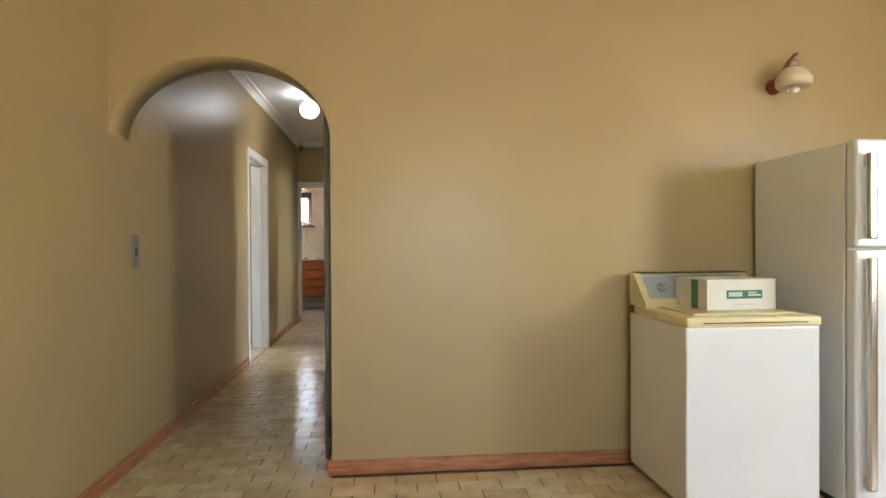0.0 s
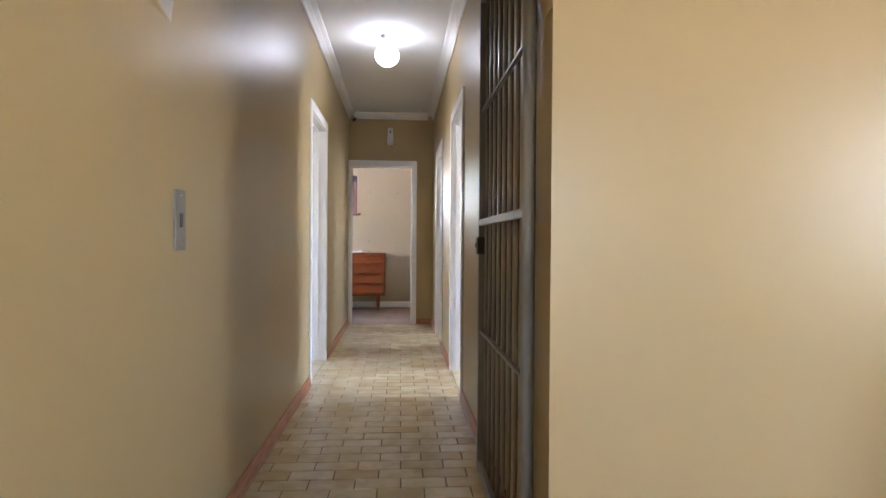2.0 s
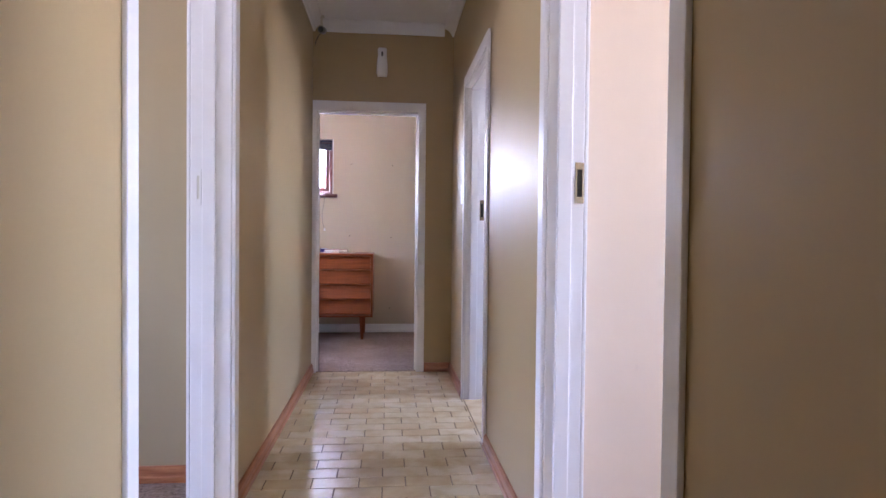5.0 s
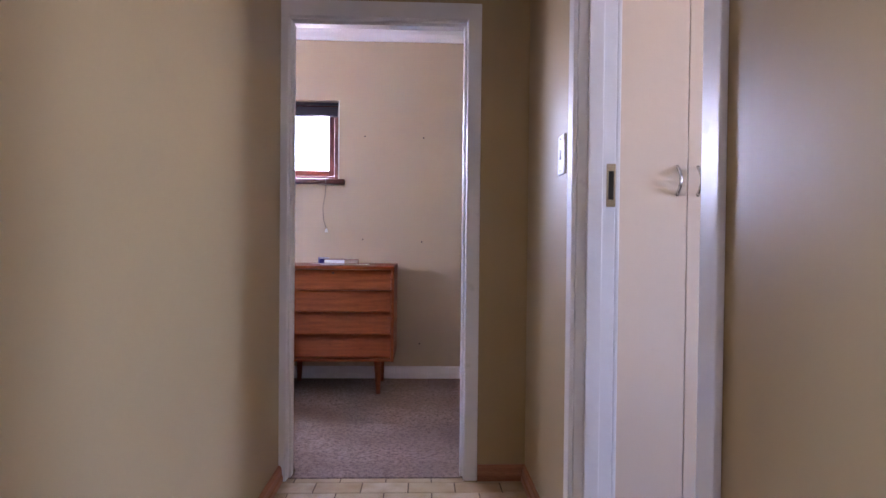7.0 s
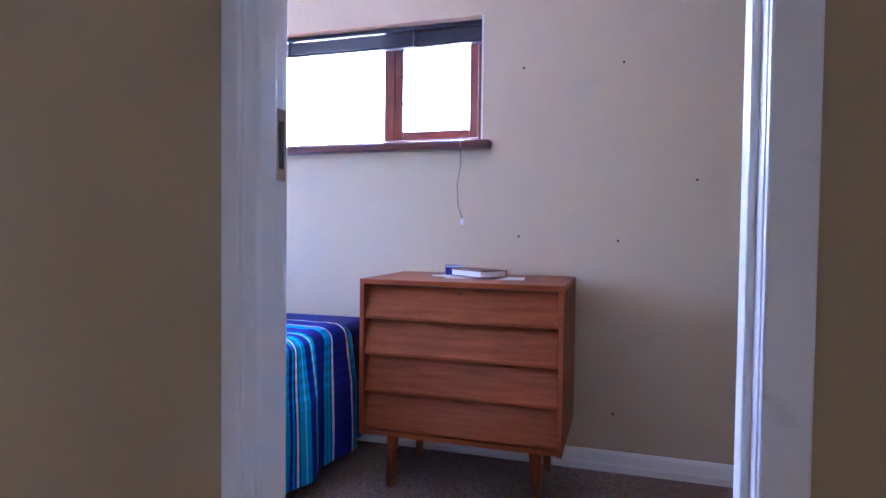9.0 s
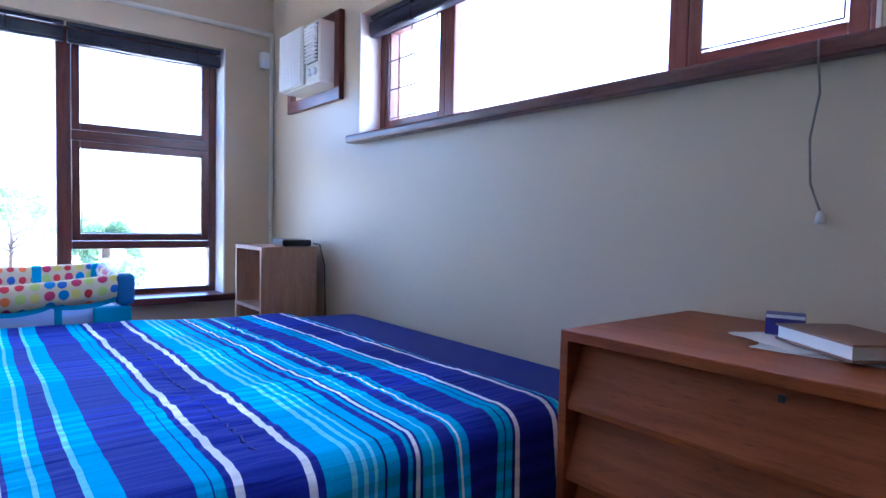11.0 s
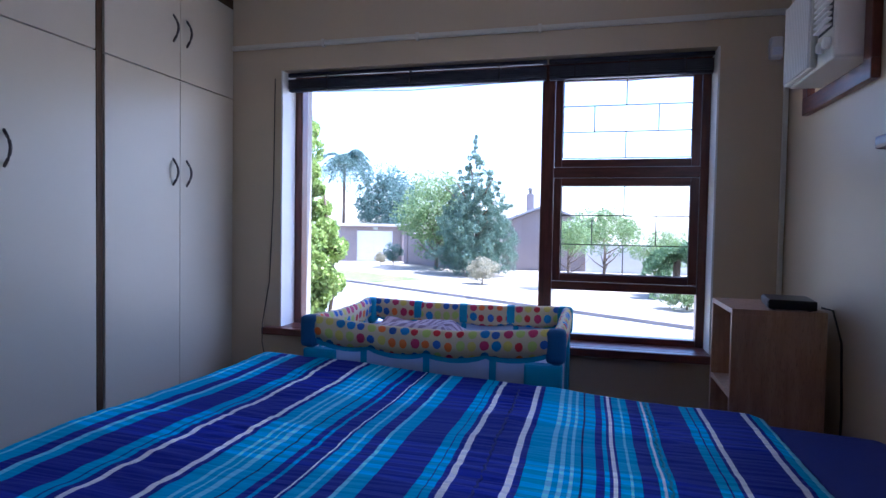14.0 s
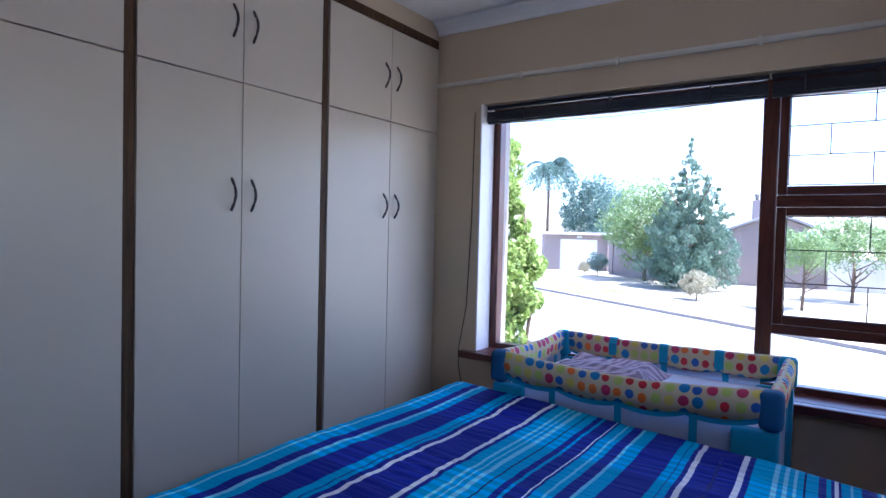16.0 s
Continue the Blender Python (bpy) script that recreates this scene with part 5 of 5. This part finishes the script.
    for a, b, out in (((hx - 0.02, -hy + 0.05, h), (hx - 0.02, hy - 0.05, h), (1, 0, 0)), ((-hx + 0.02, -hy + 0.05, h), (-hx + 0.02, hy - 0.05, h), (-1, 0, 0)),
                      ((-hx + 0.05, -hy + 0.02, h), (hx - 0.05, -hy + 0.02, h), (0, -1, 0)), ((-hx + 0.05, hy - 0.02, h), (hx - 0.05, hy - 0.02, h), (0, 1, 0))):
        rail(a, b, out)
    for sx in (-1, 1):
        for sy in (-1, 1):
            x, y = sx * (hx - 0.025), sy * (hy - 0.025)
            p = part("corner_post", tube([(x, y, 0.02), (x, y, h - 0.02)], 0.017, 12), TEAL_DARK, c)
            part("foot", lathe([(0.028, 0), (0.03, 0.02), (0.02, 0.05)], 14, pose(x, y, 0)), BLACK, p)
            bm = box(x - 0.038, y - 0.038, h - 0.125, x + 0.038, y + 0.038, h + 0.008, 0.024, 3)
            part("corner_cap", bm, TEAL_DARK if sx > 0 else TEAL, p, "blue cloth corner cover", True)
            part("corner_cloth", box(x - 0.026, min(y - sy * 0.12, y + sy * 0.026), 0.06, x + 0.026, max(y - sy * 0.12, y + sy * 0.026), h - 0.13, 0.01), TEAL, p)
    for sx in (-1, 1):
        x = sx * (hx - 0.02)
        n = part("net_side", box(x - 0.002, -hy + 0.13, 0.1, x + 0.002, hy - 0.13, h - 0.1), NET, c, "pale net side")
        for f in (-0.27, 0.0, 0.27):
            part("strap", box(x - 0.006, f * 2 * hy * 0.93 - 0.014, 0.06, x + 0.006, f * 2 * hy * 0.93 + 0.014, h - 0.1, 0.003), TEAL, n)
    for sy in (-1, 1):
        y = sy * (hy - 0.02)
        n = part("net_side", box(-hx + 0.05, y - 0.002, 0.1, hx - 0.05, y + 0.002, h - 0.1), NET, c, "pale net side")
        for s in (-1, 1):
            part("strap", box(s * (hx - 0.12) - 0.014, y - 0.006, 0.06, s * (hx - 0.12) + 0.014, y + 0.006, h - 0.1, 0.003), TEAL, n)
    part("base_cloth", box(-hx + 0.03, -hy + 0.03, 0.055, hx - 0.03, hy - 0.03, 0.13, 0.01), TEAL, c)
    part("mattress", box(-hx + 0.045, -hy + 0.045, 0.63, hx - 0.045, hy - 0.045, 0.70, 0.02), LINEN, c, "white cot mattress on the raised base", True)
    part("raised_base", box(-hx + 0.035, -hy + 0.035, 0.615, hx - 0.035, hy - 0.035, 0.63), LINEN, c)


travel_cot()


def blanket(x0, x1, y0, y1, z, mat, label, seed, lift=0.05):
    bm = bmesh.new()
    n = 44
    g = []
    for i in range(n + 1):
        row = []
        for j in range(n + 1):
            a, b = i / n, j / n
            e = min(a, 1 - a, b, 1 - b)
            x, y = x0 + (x1 - x0) * a, y0 + (y1 - y0) * b
            k = Vector((x * 6, y * 6, seed))
            h = lift * min(1, e * 7) * (0.75 + 0.5 * noise.noise(k)) + 0.012 * noise.noise(Vector((x * 30, y * 9, seed))) * min(1, e * 9)
            row.append(bm.verts.new((x + 0.02 * noise.noise(k * 1.3), y + 0.02 * noise.noise(k * 1.7), z + 0.004 + max(0, h))))
        g.append(row)
    for i in range(n):
        for j in range(n):
            bm.faces.new((g[i][j], g[i + 1][j], g[i + 1][j + 1], g[i][j + 1])).smooth = True
    lo = bmesh.ops.extrude_edge_only(bm, edges=[e for e in bm.edges if e.is_boundary])
    for v in lo["geom"]:
        if isinstance(v, bmesh.types.BMVert):
            v.co.z = z + 0.001
    bmesh.ops.recalc_face_normals(bm, faces=bm.faces)
    tagged(part("blanket", bm, mat), label, "blanket", "blankets in the cot")


blanket(-3.08, -2.55, 10.22, 10.70, 0.70, MAUVE, "crumpled mauve striped blanket in cot", 3, 0.075)
blanket(-2.80, -2.53, 10.74, 11.09, 0.70, CREAM_CLOTH, "rumpled cream blanket in cot", 8, 0.045)


# ---- outdoors ----
GZ = -1.0
structure("ground", box(-400, -400, GZ - 0.2, 400, 400, GZ), GROUND, "dry sunlit lawn and gravel to the horizon")
KA, KB = Vector((-22.7, 0.56, GZ)), Vector((-14.6, 13.2, GZ))
kd = (KB - KA).normalized()
kn = Vector((kd.y, -kd.x, 0))
A, B = KA - kd * 60, KB + kd * 60


def strip_mesh(p, q, side0, side1, z0, z1):
    bm = bmesh.new()
    v = [bm.verts.new((c.x + kn.x * s, c.y + kn.y * s, z)) for z in (z0, z1) for c, s in ((p, side0), (q, side0), (q, side1), (p, side1))]
    for f in ((0, 3, 2, 1), (4, 5, 6, 7), (0, 1, 5, 4), (1, 2, 6, 5), (2, 3, 7, 6), (3, 0, 4, 7)):
        bm.faces.new([v[i] for i in f])
    bmesh.ops.recalc_face_normals(bm, faces=bm.faces)
    return bm


structure("road", strip_mesh(A, B, 0.0, 6.5, GZ - 0.1, GZ + 0.02), ASPHALT, "pale sun-bleached asphalt street")
structure("kerb", strip_mesh(A, B, -0.16, 0.0, GZ - 0.1, GZ + 0.11), KERB, "grey concrete kerb along street")
structure("kerb_near", strip_mesh(A, B, 6.5, 6.66, GZ - 0.1, GZ + 0.12), KERB, "grey concrete kerb along street")
structure("lawn", strip_mesh(KA - kd * 7, KA + kd * 2, -3.5, -0.17, GZ - 0.05, GZ + 0.03), LAWN, "green verge lawn beyond the street")


def leaves(name, pts, size, mat, parent, seed, up=0.3, slim=0.45):
    """Many small separate leaf blades at the given points."""
    rnd = np.random.RandomState(seed)
    pts = np.asarray(pts)
    n = len(pts)
    d = rnd.normal(size=(n, 3)) + np.array([0, 0, up])
    d /= np.linalg.norm(d, axis=1)[:, None]
    e = np.cross(d, rnd.normal(size=(n, 3)))
    e /= np.linalg.norm(e, axis=1)[:, None]
    s = size * rnd.uniform(0.6, 1.4, (n, 1))
    quad = np.stack([pts - d * s * 0.5, pts + e * s * slim * 0.5, pts + d * s * 0.5, pts - e * s * slim * 0.5], 1).reshape(-1, 3)
    me = bpy.data.meshes.new(name)
    me.from_pydata(quad.tolist(), [], np.arange(4 * n).reshape(-1, 4).tolist())
    me.materials.append(mat)
    ob = new(name, me)
    ob.parent = parent
    return ob


def clump_points(rnd, centres, radii, per):
    out = []
    for c, r in zip(centres, radii):
        q = rnd.normal(size=(per, 3))
        q /= np.linalg.norm(q, axis=1)[:, None]
        out.append(np.asarray(c) + q * r * rnd.uniform(0.55, 1.05, (per, 1)) ** 0.6)
    return np.concatenate(out)


def limbs(rnd, base_r, h, n, spread):
    bm = add_tube(bmesh.new(), [(0, 0, 0), (0.04 * h * rnd.uniform(-1, 1), 0.02 * h, h * 0.45), (0.03 * h, 0.04 * h * rnd.uniform(-1, 1), h * 0.9)], base_r, 9, [1, 0.7, 0.2])
    for k in range(n):
        a, z = rnd.uniform(0, math.tau), h * rnd.uniform(0.15, 0.6)
        ln = spread * rnd.uniform(0.6, 1.0)
        add_tube(bm, [(0, 0, z), (math.cos(a) * ln * 0.5, math.sin(a) * ln * 0.5, z + ln * 0.3), (math.cos(a) * ln, math.sin(a) * ln, z + ln * 0.75)], base_r * 0.45, 6, [1, 0.7, 0.25])
    return bm


def conifer(x, y, h, w, label, mat, seed):
    rnd = np.random.RandomState(seed)
    t = base("tree", x, y, GZ, 0, label, "tree")
    part("trunk", limbs(rnd, 0.12, h * 0.9, 8, w * 0.35), BARK, t)
    cs, rs = [], []
    leaders = [(0, 0, 1.0)] + [(rnd.uniform(-0.3, 0.3) * w, rnd.uniform(-0.3, 0.3) * w, rnd.uniform(0.55, 0.85)) for _ in range(9)]
    for lx, ly, top in leaders:
        for z in np.linspace(0.06, top, int(26 * top)):
            f = (1 - z / top)
            r = w * 0.5 * (0.10 + 0.62 * f ** 0.75) * (0.75 if z < 0.12 else 1)
            for _ in range(4 if f > 0.15 else 1):
                a = rnd.uniform(0, math.tau)
                rr = r * rnd.uniform(0.35, 1.0) * min(1, f * 4)
                cs.append((lx * (0.4 + 0.6 * z) + math.cos(a) * rr, ly * (0.4 + 0.6 * z) + math.sin(a) * rr, z * h))
                rs.append(rnd.uniform(0.09, 0.2) * (0.5 + f) * w / 4.5)
    leaves("crown", clump_points(rnd, cs, rs, 95), 0.12, mat, t, seed, 1.4, 0.3)


def broad_tree(x, y, h, w, label, mat, seed, size=0.2, clumps=90, low=0.25):
    rnd = np.random.RandomState(seed)
    t = base("tree", x, y, GZ, 0, label, "tree")
    part("trunk", limbs(rnd, 0.024 * w, h * 0.75, 9, w * 0.4), BARK, t)
    cs, rs = [], []
    for _ in range(clumps):
        q = rnd.normal(size=3)
        q /= np.linalg.norm(q)
        r = rnd.uniform(0.45, 1.0)
        cs.append((q[0] * w * 0.5 * r, q[1] * w * 0.5 * r, h * (low + (1 - low) * (0.5 + 0.46 * q[2] * r))))
        rs.append(rnd.uniform(0.08, 0.19) * w)
    leaves("crown", clump_points(rnd, cs, rs, 130), size * 0.75, mat, t, seed)


def palm(x, y, h, span, label, seed, fronds=22, mat=None):
    rnd = np.random.RandomState(seed)
    t = base("palm_tree", x, y, GZ, 0, label, "palm")
    part("trunk", tube([(0, 0, 0), (0.05 * h * rnd.uniform(-1, 1), 0, h * 0.5), (0, 0.02, h)], 0.14, 10, [1.2, 0.9, 0.8]), BARK, t)
    pts = []
    bm = bmesh.new()
    for k in range(fronds):
        a, lift = rnd.uniform(0, math.tau), rnd.uniform(-0.2, 1.1)
        spine = []
        for s in np.linspace(0, 1, 9):
            r = span * s * math.cos(lift * 0.6)
            z = h + span * (s * lift - 0.95 * s * s)
            spine.append((math.cos(a) * r, math.sin(a) * r, z))
        add_tube(bm, spine, 0.018, 5, list(np.linspace(1, 0.3, 9)))
        for p, q in zip(spine[1:], spine[2:]):
            for f in np.linspace(0, 1, 5):
                c = np.array(p) * (1 - f) + np.array(q) * f
                for sgn in (-1, 1):
                    for m_ in (0.25, 0.6, 0.95):
                        pts.append(c + np.array([-math.sin(a) * sgn * 0.22 * span * 0.4 * m_, math.cos(a) * sgn * 0.22 * span * 0.4 * m_, -0.14 * m_]))
    part("frond_stem", bm, mat or LEAF_PALM, t)
    leaves("crown", pts, 0.26, mat or LEAF_PALM, t, seed, -0.4, 0.22)


conifer(-28.3, 5.6, 6.7, 6.0, "blue-green bushy conifer with several pointed tops", LEAF_CONIFER, 11)
broad_tree(-31.5, 2.8, 5.5, 4.4, "light green rounded tree beside boundary wall", LEAF_LIGHT, 12, 0.2, 110, 0.12)
broad_tree(-48, -6.0, 7.8, 6.0, "dark blue-green rounded tree behind garage", LEAF_BLUE, 13, 0.3, 120, 0.1)
palm(-47, -9.7, 8.0, 2.6, "tall palm rising behind the garage", 14, 40, LEAF_BLUE)
broad_tree(-27.2, 11.7, 3.3, 3.0, "pale green spreading tree in street garden", LEAF_LIGHT, 15, 0.14, 60, 0.4)
broad_tree(-22.9, 10.3, 2.7, 2.3, "small pale green ornamental tree in garden bed", LEAF_LIGHT, 16, 0.12, 40, 0.5)
palm(-21.4, 14.0, 1.5, 1.25, "low feathery palm shrub beside street", 17, 22)
broad_tree(-31.0, 14.6, 2.2, 3.0, "low green tree beside pale wall", LEAF_LIGHT, 18, 0.14, 50, 0.2)
broad_tree(-23.6, 6.9, 1.1, 1.3, "pale flowering shrub on the verge", LEAF_DRY, 19, 0.09, 40, 0.15)
broad_tree(-33.2, -0.3, 1.3, 1.2, "dark green shrub by boundary wall", LEAF_BLUE, 20, 0.1, 30, 0.1)
broad_tree(-34.0, -1.4, 0.8, 0.8, "small pale shrub beside garage door", LEAF_DRY, 21, 0.08, 24, 0.1)
broad_tree(-18.2, 13.9, 0.9, 1.6, "low rounded green shrub beside kerb", LEAF_LIGHT, 23, 0.1, 36, 0.1)


def hedge():
    h = base("creeper_hedge", -6.1, 8.02, GZ, 0, "bright green leafy shrub close outside the window", "shrub")
    rnd = np.random.RandomState(5)
    bm = bmesh.new()
    for k in range(7):
        x, y = rnd.uniform(-0.4, 0.4), rnd.uniform(-0.5, 0.3)
        add_tube(bm, [(x, y, 0), (x + rnd.uniform(-0.2, 0.2), y + rnd.uniform(-0.2, 0.2), 1.6), (x + rnd.uniform(-0.35, 0.35), y + rnd.uniform(-0.3, 0.3), 2.7)], 0.03, 6, [1, 0.8, 0.4])
    part("stem", bm, BARK, h)
    cs, rs = [], []
    for k in range(600):
        z = 3.35 * rnd.uniform(0.02, 1.0)
        wv = 0.42 + 0.07 * math.sin(z * 4.1) - 0.35 * max(0, z - 2.7)
        cs.append((rnd.uniform(-0.45, 0.45), rnd.uniform(-1.1, wv), z))
        rs.append(rnd.uniform(0.06, 0.16))
    leaves("leaf_mass", clump_points(rnd, cs, rs, 420), 0.058, LEAF_HEDGE, h, 5, -0.2, 0.5)


hedge()


def garage():
    g = base("garage", -36.6, -2.6, GZ, -64 + 90, "flat-roofed mauve-brown garage with white door", "garage")
    part("wall", wall_mesh("y", -0.15, 0.0, -2.4, 2.4, 0, 2.3, [(-1.35, 1.0, 0, 2.0)]), PLASTER_MAUVE, g)
    part("side_wall", box(-6, -2.4, 0, -0.15, -2.25, 2.3), PLASTER_MAUVE, g)
    part("side_wall", box(-6, 2.25, 0, -0.15, 2.4, 2.3), PLASTER_MAUVE, g)
    part("roof", boxes((-6.2, -2.6, 2.3, 0.35, 2.6, 2.46, 0.02)), PLASTER_PALE, g, "pale fascia and flat roof")
    d = part("door", box(-0.12, -1.35, 0.0, -0.08, 1.0, 2.0), WHITE, g, "white sectional garage door")
    for k in range(4):
        part("panel", box(-0.08, -1.32, 0.03 + 0.495 * k, -0.06, 0.97, 0.5 + 0.495 * k, 0.012), WHITE, d)
    part("number_plate", box(0.002, -0.3, 2.08, 0.02, 0.0, 2.24), PALE_PRINT, g)
    part("corner_pier", box(0.0, 1.6, 0, 0.3, 2.4, 2.3), PLASTER_MAUVE, g)


garage()


def long_wall(x0, y0, x1, y1, h, mat, label):
    a, b = Vector((x0, y0, 0)), Vector((x1, y1, 0))
    d = b - a
    w = base("boundary_wall", x0, y0, GZ, math.degrees(math.atan2(d.y, d.x)), label, "wall")
    L = d.length
    part("wall", box(0, -0.1, 0, L, 0.1, h - 0.08), mat, w)
    part("coping", box(-0.02, -0.14, h - 0.08, L + 0.02, 0.14, h, 0.01), mat, w)
    for k in range(int(L / 3) + 1):
        part("pier", box(k * 3 - 0.18, -0.16, 0, k * 3 + 0.18, 0.16, h + 0.04), mat, w)


long_wall(-35.3, -0.1, -30.2, 6.6, 1.9, PLASTER_MAUVE, "mauve-brown plastered boundary wall between garage and house")
long_wall(-33, 11.0, -34, 24, 1.5, PLASTER_PALE, "pale plastered garden wall")


def neighbour_house():
    h = base("neighbour_house", -33.0, 8.6, GZ, 12, "mauve-brown gabled house with tiled roof and chimney", "house")
    bm = bmesh.new()
    prof = [(-2.7, 0), (2.7, 0), (2.7, 2.45), (0, 3.5), (-2.7, 2.45)]
    for x0, x1 in ((-8, 0),):
        f = [bm.verts.new((x1, a, z)) for a, z in prof]
        g = [bm.verts.new((x0, a, z)) for a, z in prof]
        bm.faces.new(f)
        bm.faces.new(list(reversed(g)))
        for k in range(5):
            bm.faces.new((f[k], g[k], g[(k + 1) % 5], f[(k + 1) % 5]))
    bmesh.ops.recalc_face_normals(bm, faces=bm.faces)
    part("wall", bm, PLASTER_MAUVE, h)
    for s in (-1, 1):
        bm = bmesh.new()
        q = [(s * 3.1, 2.33), (0, 3.54), (0, 3.66), (s * 3.1, 2.45)]
        f = [bm.verts.new((0.3, a, z)) for a, z in q]
        g = [bm.verts.new((-8.2, a, z)) for a, z in q]
        bm.faces.new(f)
        bm.faces.new(list(reversed(g)))
        for k in range(4):
            bm.faces.new((f[k], g[k], g[(k + 1) % 4], f[(k + 1) % 4]))
        bmesh.ops.recalc_face_normals(bm, faces=bm.faces)
        part("roof", bm, ROOF_GREY, h)
    ch = part("chimney", box(-1.6, -0.9, 2.8, -1.15, -0.5, 4.3, 0.01), PLASTER_MAUVE, h)
    part("cowl", lathe([(0.1, 4.3), (0.1, 4.5), (0.18, 4.55), (0.04, 4.72)], 12, pose(-1.37, -0.7, 0)), STEEL, ch)
    part("vent", boxes((0.001, 0.3, 1.9, 0.02, 0.55, 2.1)), PLASTER_PALE, h)
    dish = part("satellite_dish", lathe([(0.01, 0.0), (0.2, 0.03), (0.34, 0.1), (0.345, 0.11), (0.2, 0.045)], 24, pose(0.35, 1.55, 2.5, 0, 75, 0)), PLASTER_PALE, h)
    part("dish_arm", tube([(0.0, 1.55, 2.4), (0.37, 1.55, 2.5)], 0.02, 6), STEEL, dish)


neighbour_house()


# ---- outer brick piers beside the windows ----
def brick_pier(axis, at, out, a0, width, z0, z1, name):
    """A stack of face bricks in mortar at the outside edge of a window."""
    L = 0.22
    m = (lambda p, q, r, s, t, u: box(p, q, t, r, s, u)) if axis == "y" else (lambda p, q, r, s, t, u: box(q, p, t, s, r, u))
    core = structure(name, m(at - out * 0.002, a0 + 0.006, at + out * 0.10, a0 + width - 0.006, z0, z1), MORTAR, "face-brick outer pier with mortar joints", "brickwork")
    z, k = z0, 0
    me = finish("brick", box(-0.055, -0.11, 0.0, 0.055, 0.11, 0.073, 0.005, 1), BRICK)
    while z < z1 - 0.05:
        nb = int(width / 0.23) + 1
        for j in range(nb):
            o = new("brick", me)
            o.parent = core
            a = a0 + 0.11 + j * 0.23 - (0.115 if k % 2 else 0.0) * (j > 0)
            if a + 0.11 > a0 + width + 0.03:
                continue
            o.matrix_world = pose(at + out * 0.058, a, z + 0.006) if axis == "y" else pose(a, at + out * 0.058, z + 0.006, 0, 0, 90)
        z += 0.085
        k += 1


brick_pier("y", XW - 0.22, -1, 9.10, 0.47, GZ, 2.6, "wall_brick_west")
brick_pier("x", YF + 0.22, 1, -2.62, 0.50, GZ, 2.6, "wall_brick_north")


# ---- floor tiles ----
def floor_tiles():
    floor = bpy.data.objects["floor"]
    tw, th, gap = 0.1995, 0.1045, 0.004
    whole = finish("tile", box(-tw / 2 + gap / 2, -th / 2 + gap / 2, -0.006, tw / 2 - gap / 2, th / 2 - gap / 2, 0.0, 0.0022, 1), TILE)
    verts, faces = [], []
    rnd = random.Random(3)
    singles = 0
    row0 = 8.658
    first = math.floor((0.6 - row0) / th)
    for r in range(first, 16):
        y = row0 + (r + 0.5) * th
        if y > YD0 + 0.02 + th / 2:
            break
        off = 0.3665 if r % 2 == 0 else 0.2665
        x_lo, x_hi = (0.0, W) if y > YA1 else (0.0, 5.25)
        if YA0 < y < YA1:
            x_hi = ARCH_W
        n0 = math.floor((x_lo - off) / tw) - 1
        x = off + n0 * tw + tw / 2
        while x - tw / 2 < x_hi:
            a, b = max(x - tw / 2, x_lo) + gap / 2, min(x + tw / 2, x_hi) - gap / 2
            c, d = y - th / 2 + gap / 2, min(y + th / 2 - gap / 2, YD0 + 0.02)
            if b - a > 0.01 and d - c > 0.01:
                full = b - a > tw - gap - 0.001 and d - c > th - gap - 0.001
                dz = rnd.uniform(-0.0006, 0.0006)
                if full and singles < 300 and y > 4.9 and y < 10.2:
                    o = new("tile", whole)
                    o.parent = floor
                    o.location = (x, y, dz)
                    o.rotation_euler = (rnd.uniform(-0.003, 0.003), rnd.uniform(-0.003, 0.003), 0)
                    singles += 1
                else:
                    i = len(verts)
                    e = 0.002
                    verts += [(a, c, -0.006), (b, c, -0.006), (b, d, -0.006), (a, d, -0.006), (a, c, dz - e), (b, c, dz - e), (b, d, dz - e), (a, d, dz - e),
                              (a + e, c + e, dz), (b - e, c + e, dz), (b - e, d - e, dz), (a + e, d - e, dz)]
                    for q in range(4):
                        p = (q + 1) % 4
                        faces += [(i + q, i + p, i + 4 + p, i + 4 + q), (i + 4 + q, i + 4 + p, i + 8 + p, i + 8 + q)]
                    faces.append((i + 8, i + 9, i + 10, i + 11))
            x += tw
    me = bpy.data.meshes.new("floor_tiling")
    me.from_pydata(verts, [], faces)
    me.materials.append(TILE)
    ob = new("floor_tiling", me)
    ob.parent = floor
    tagged(ob, kind="stuff")


floor_tiles()
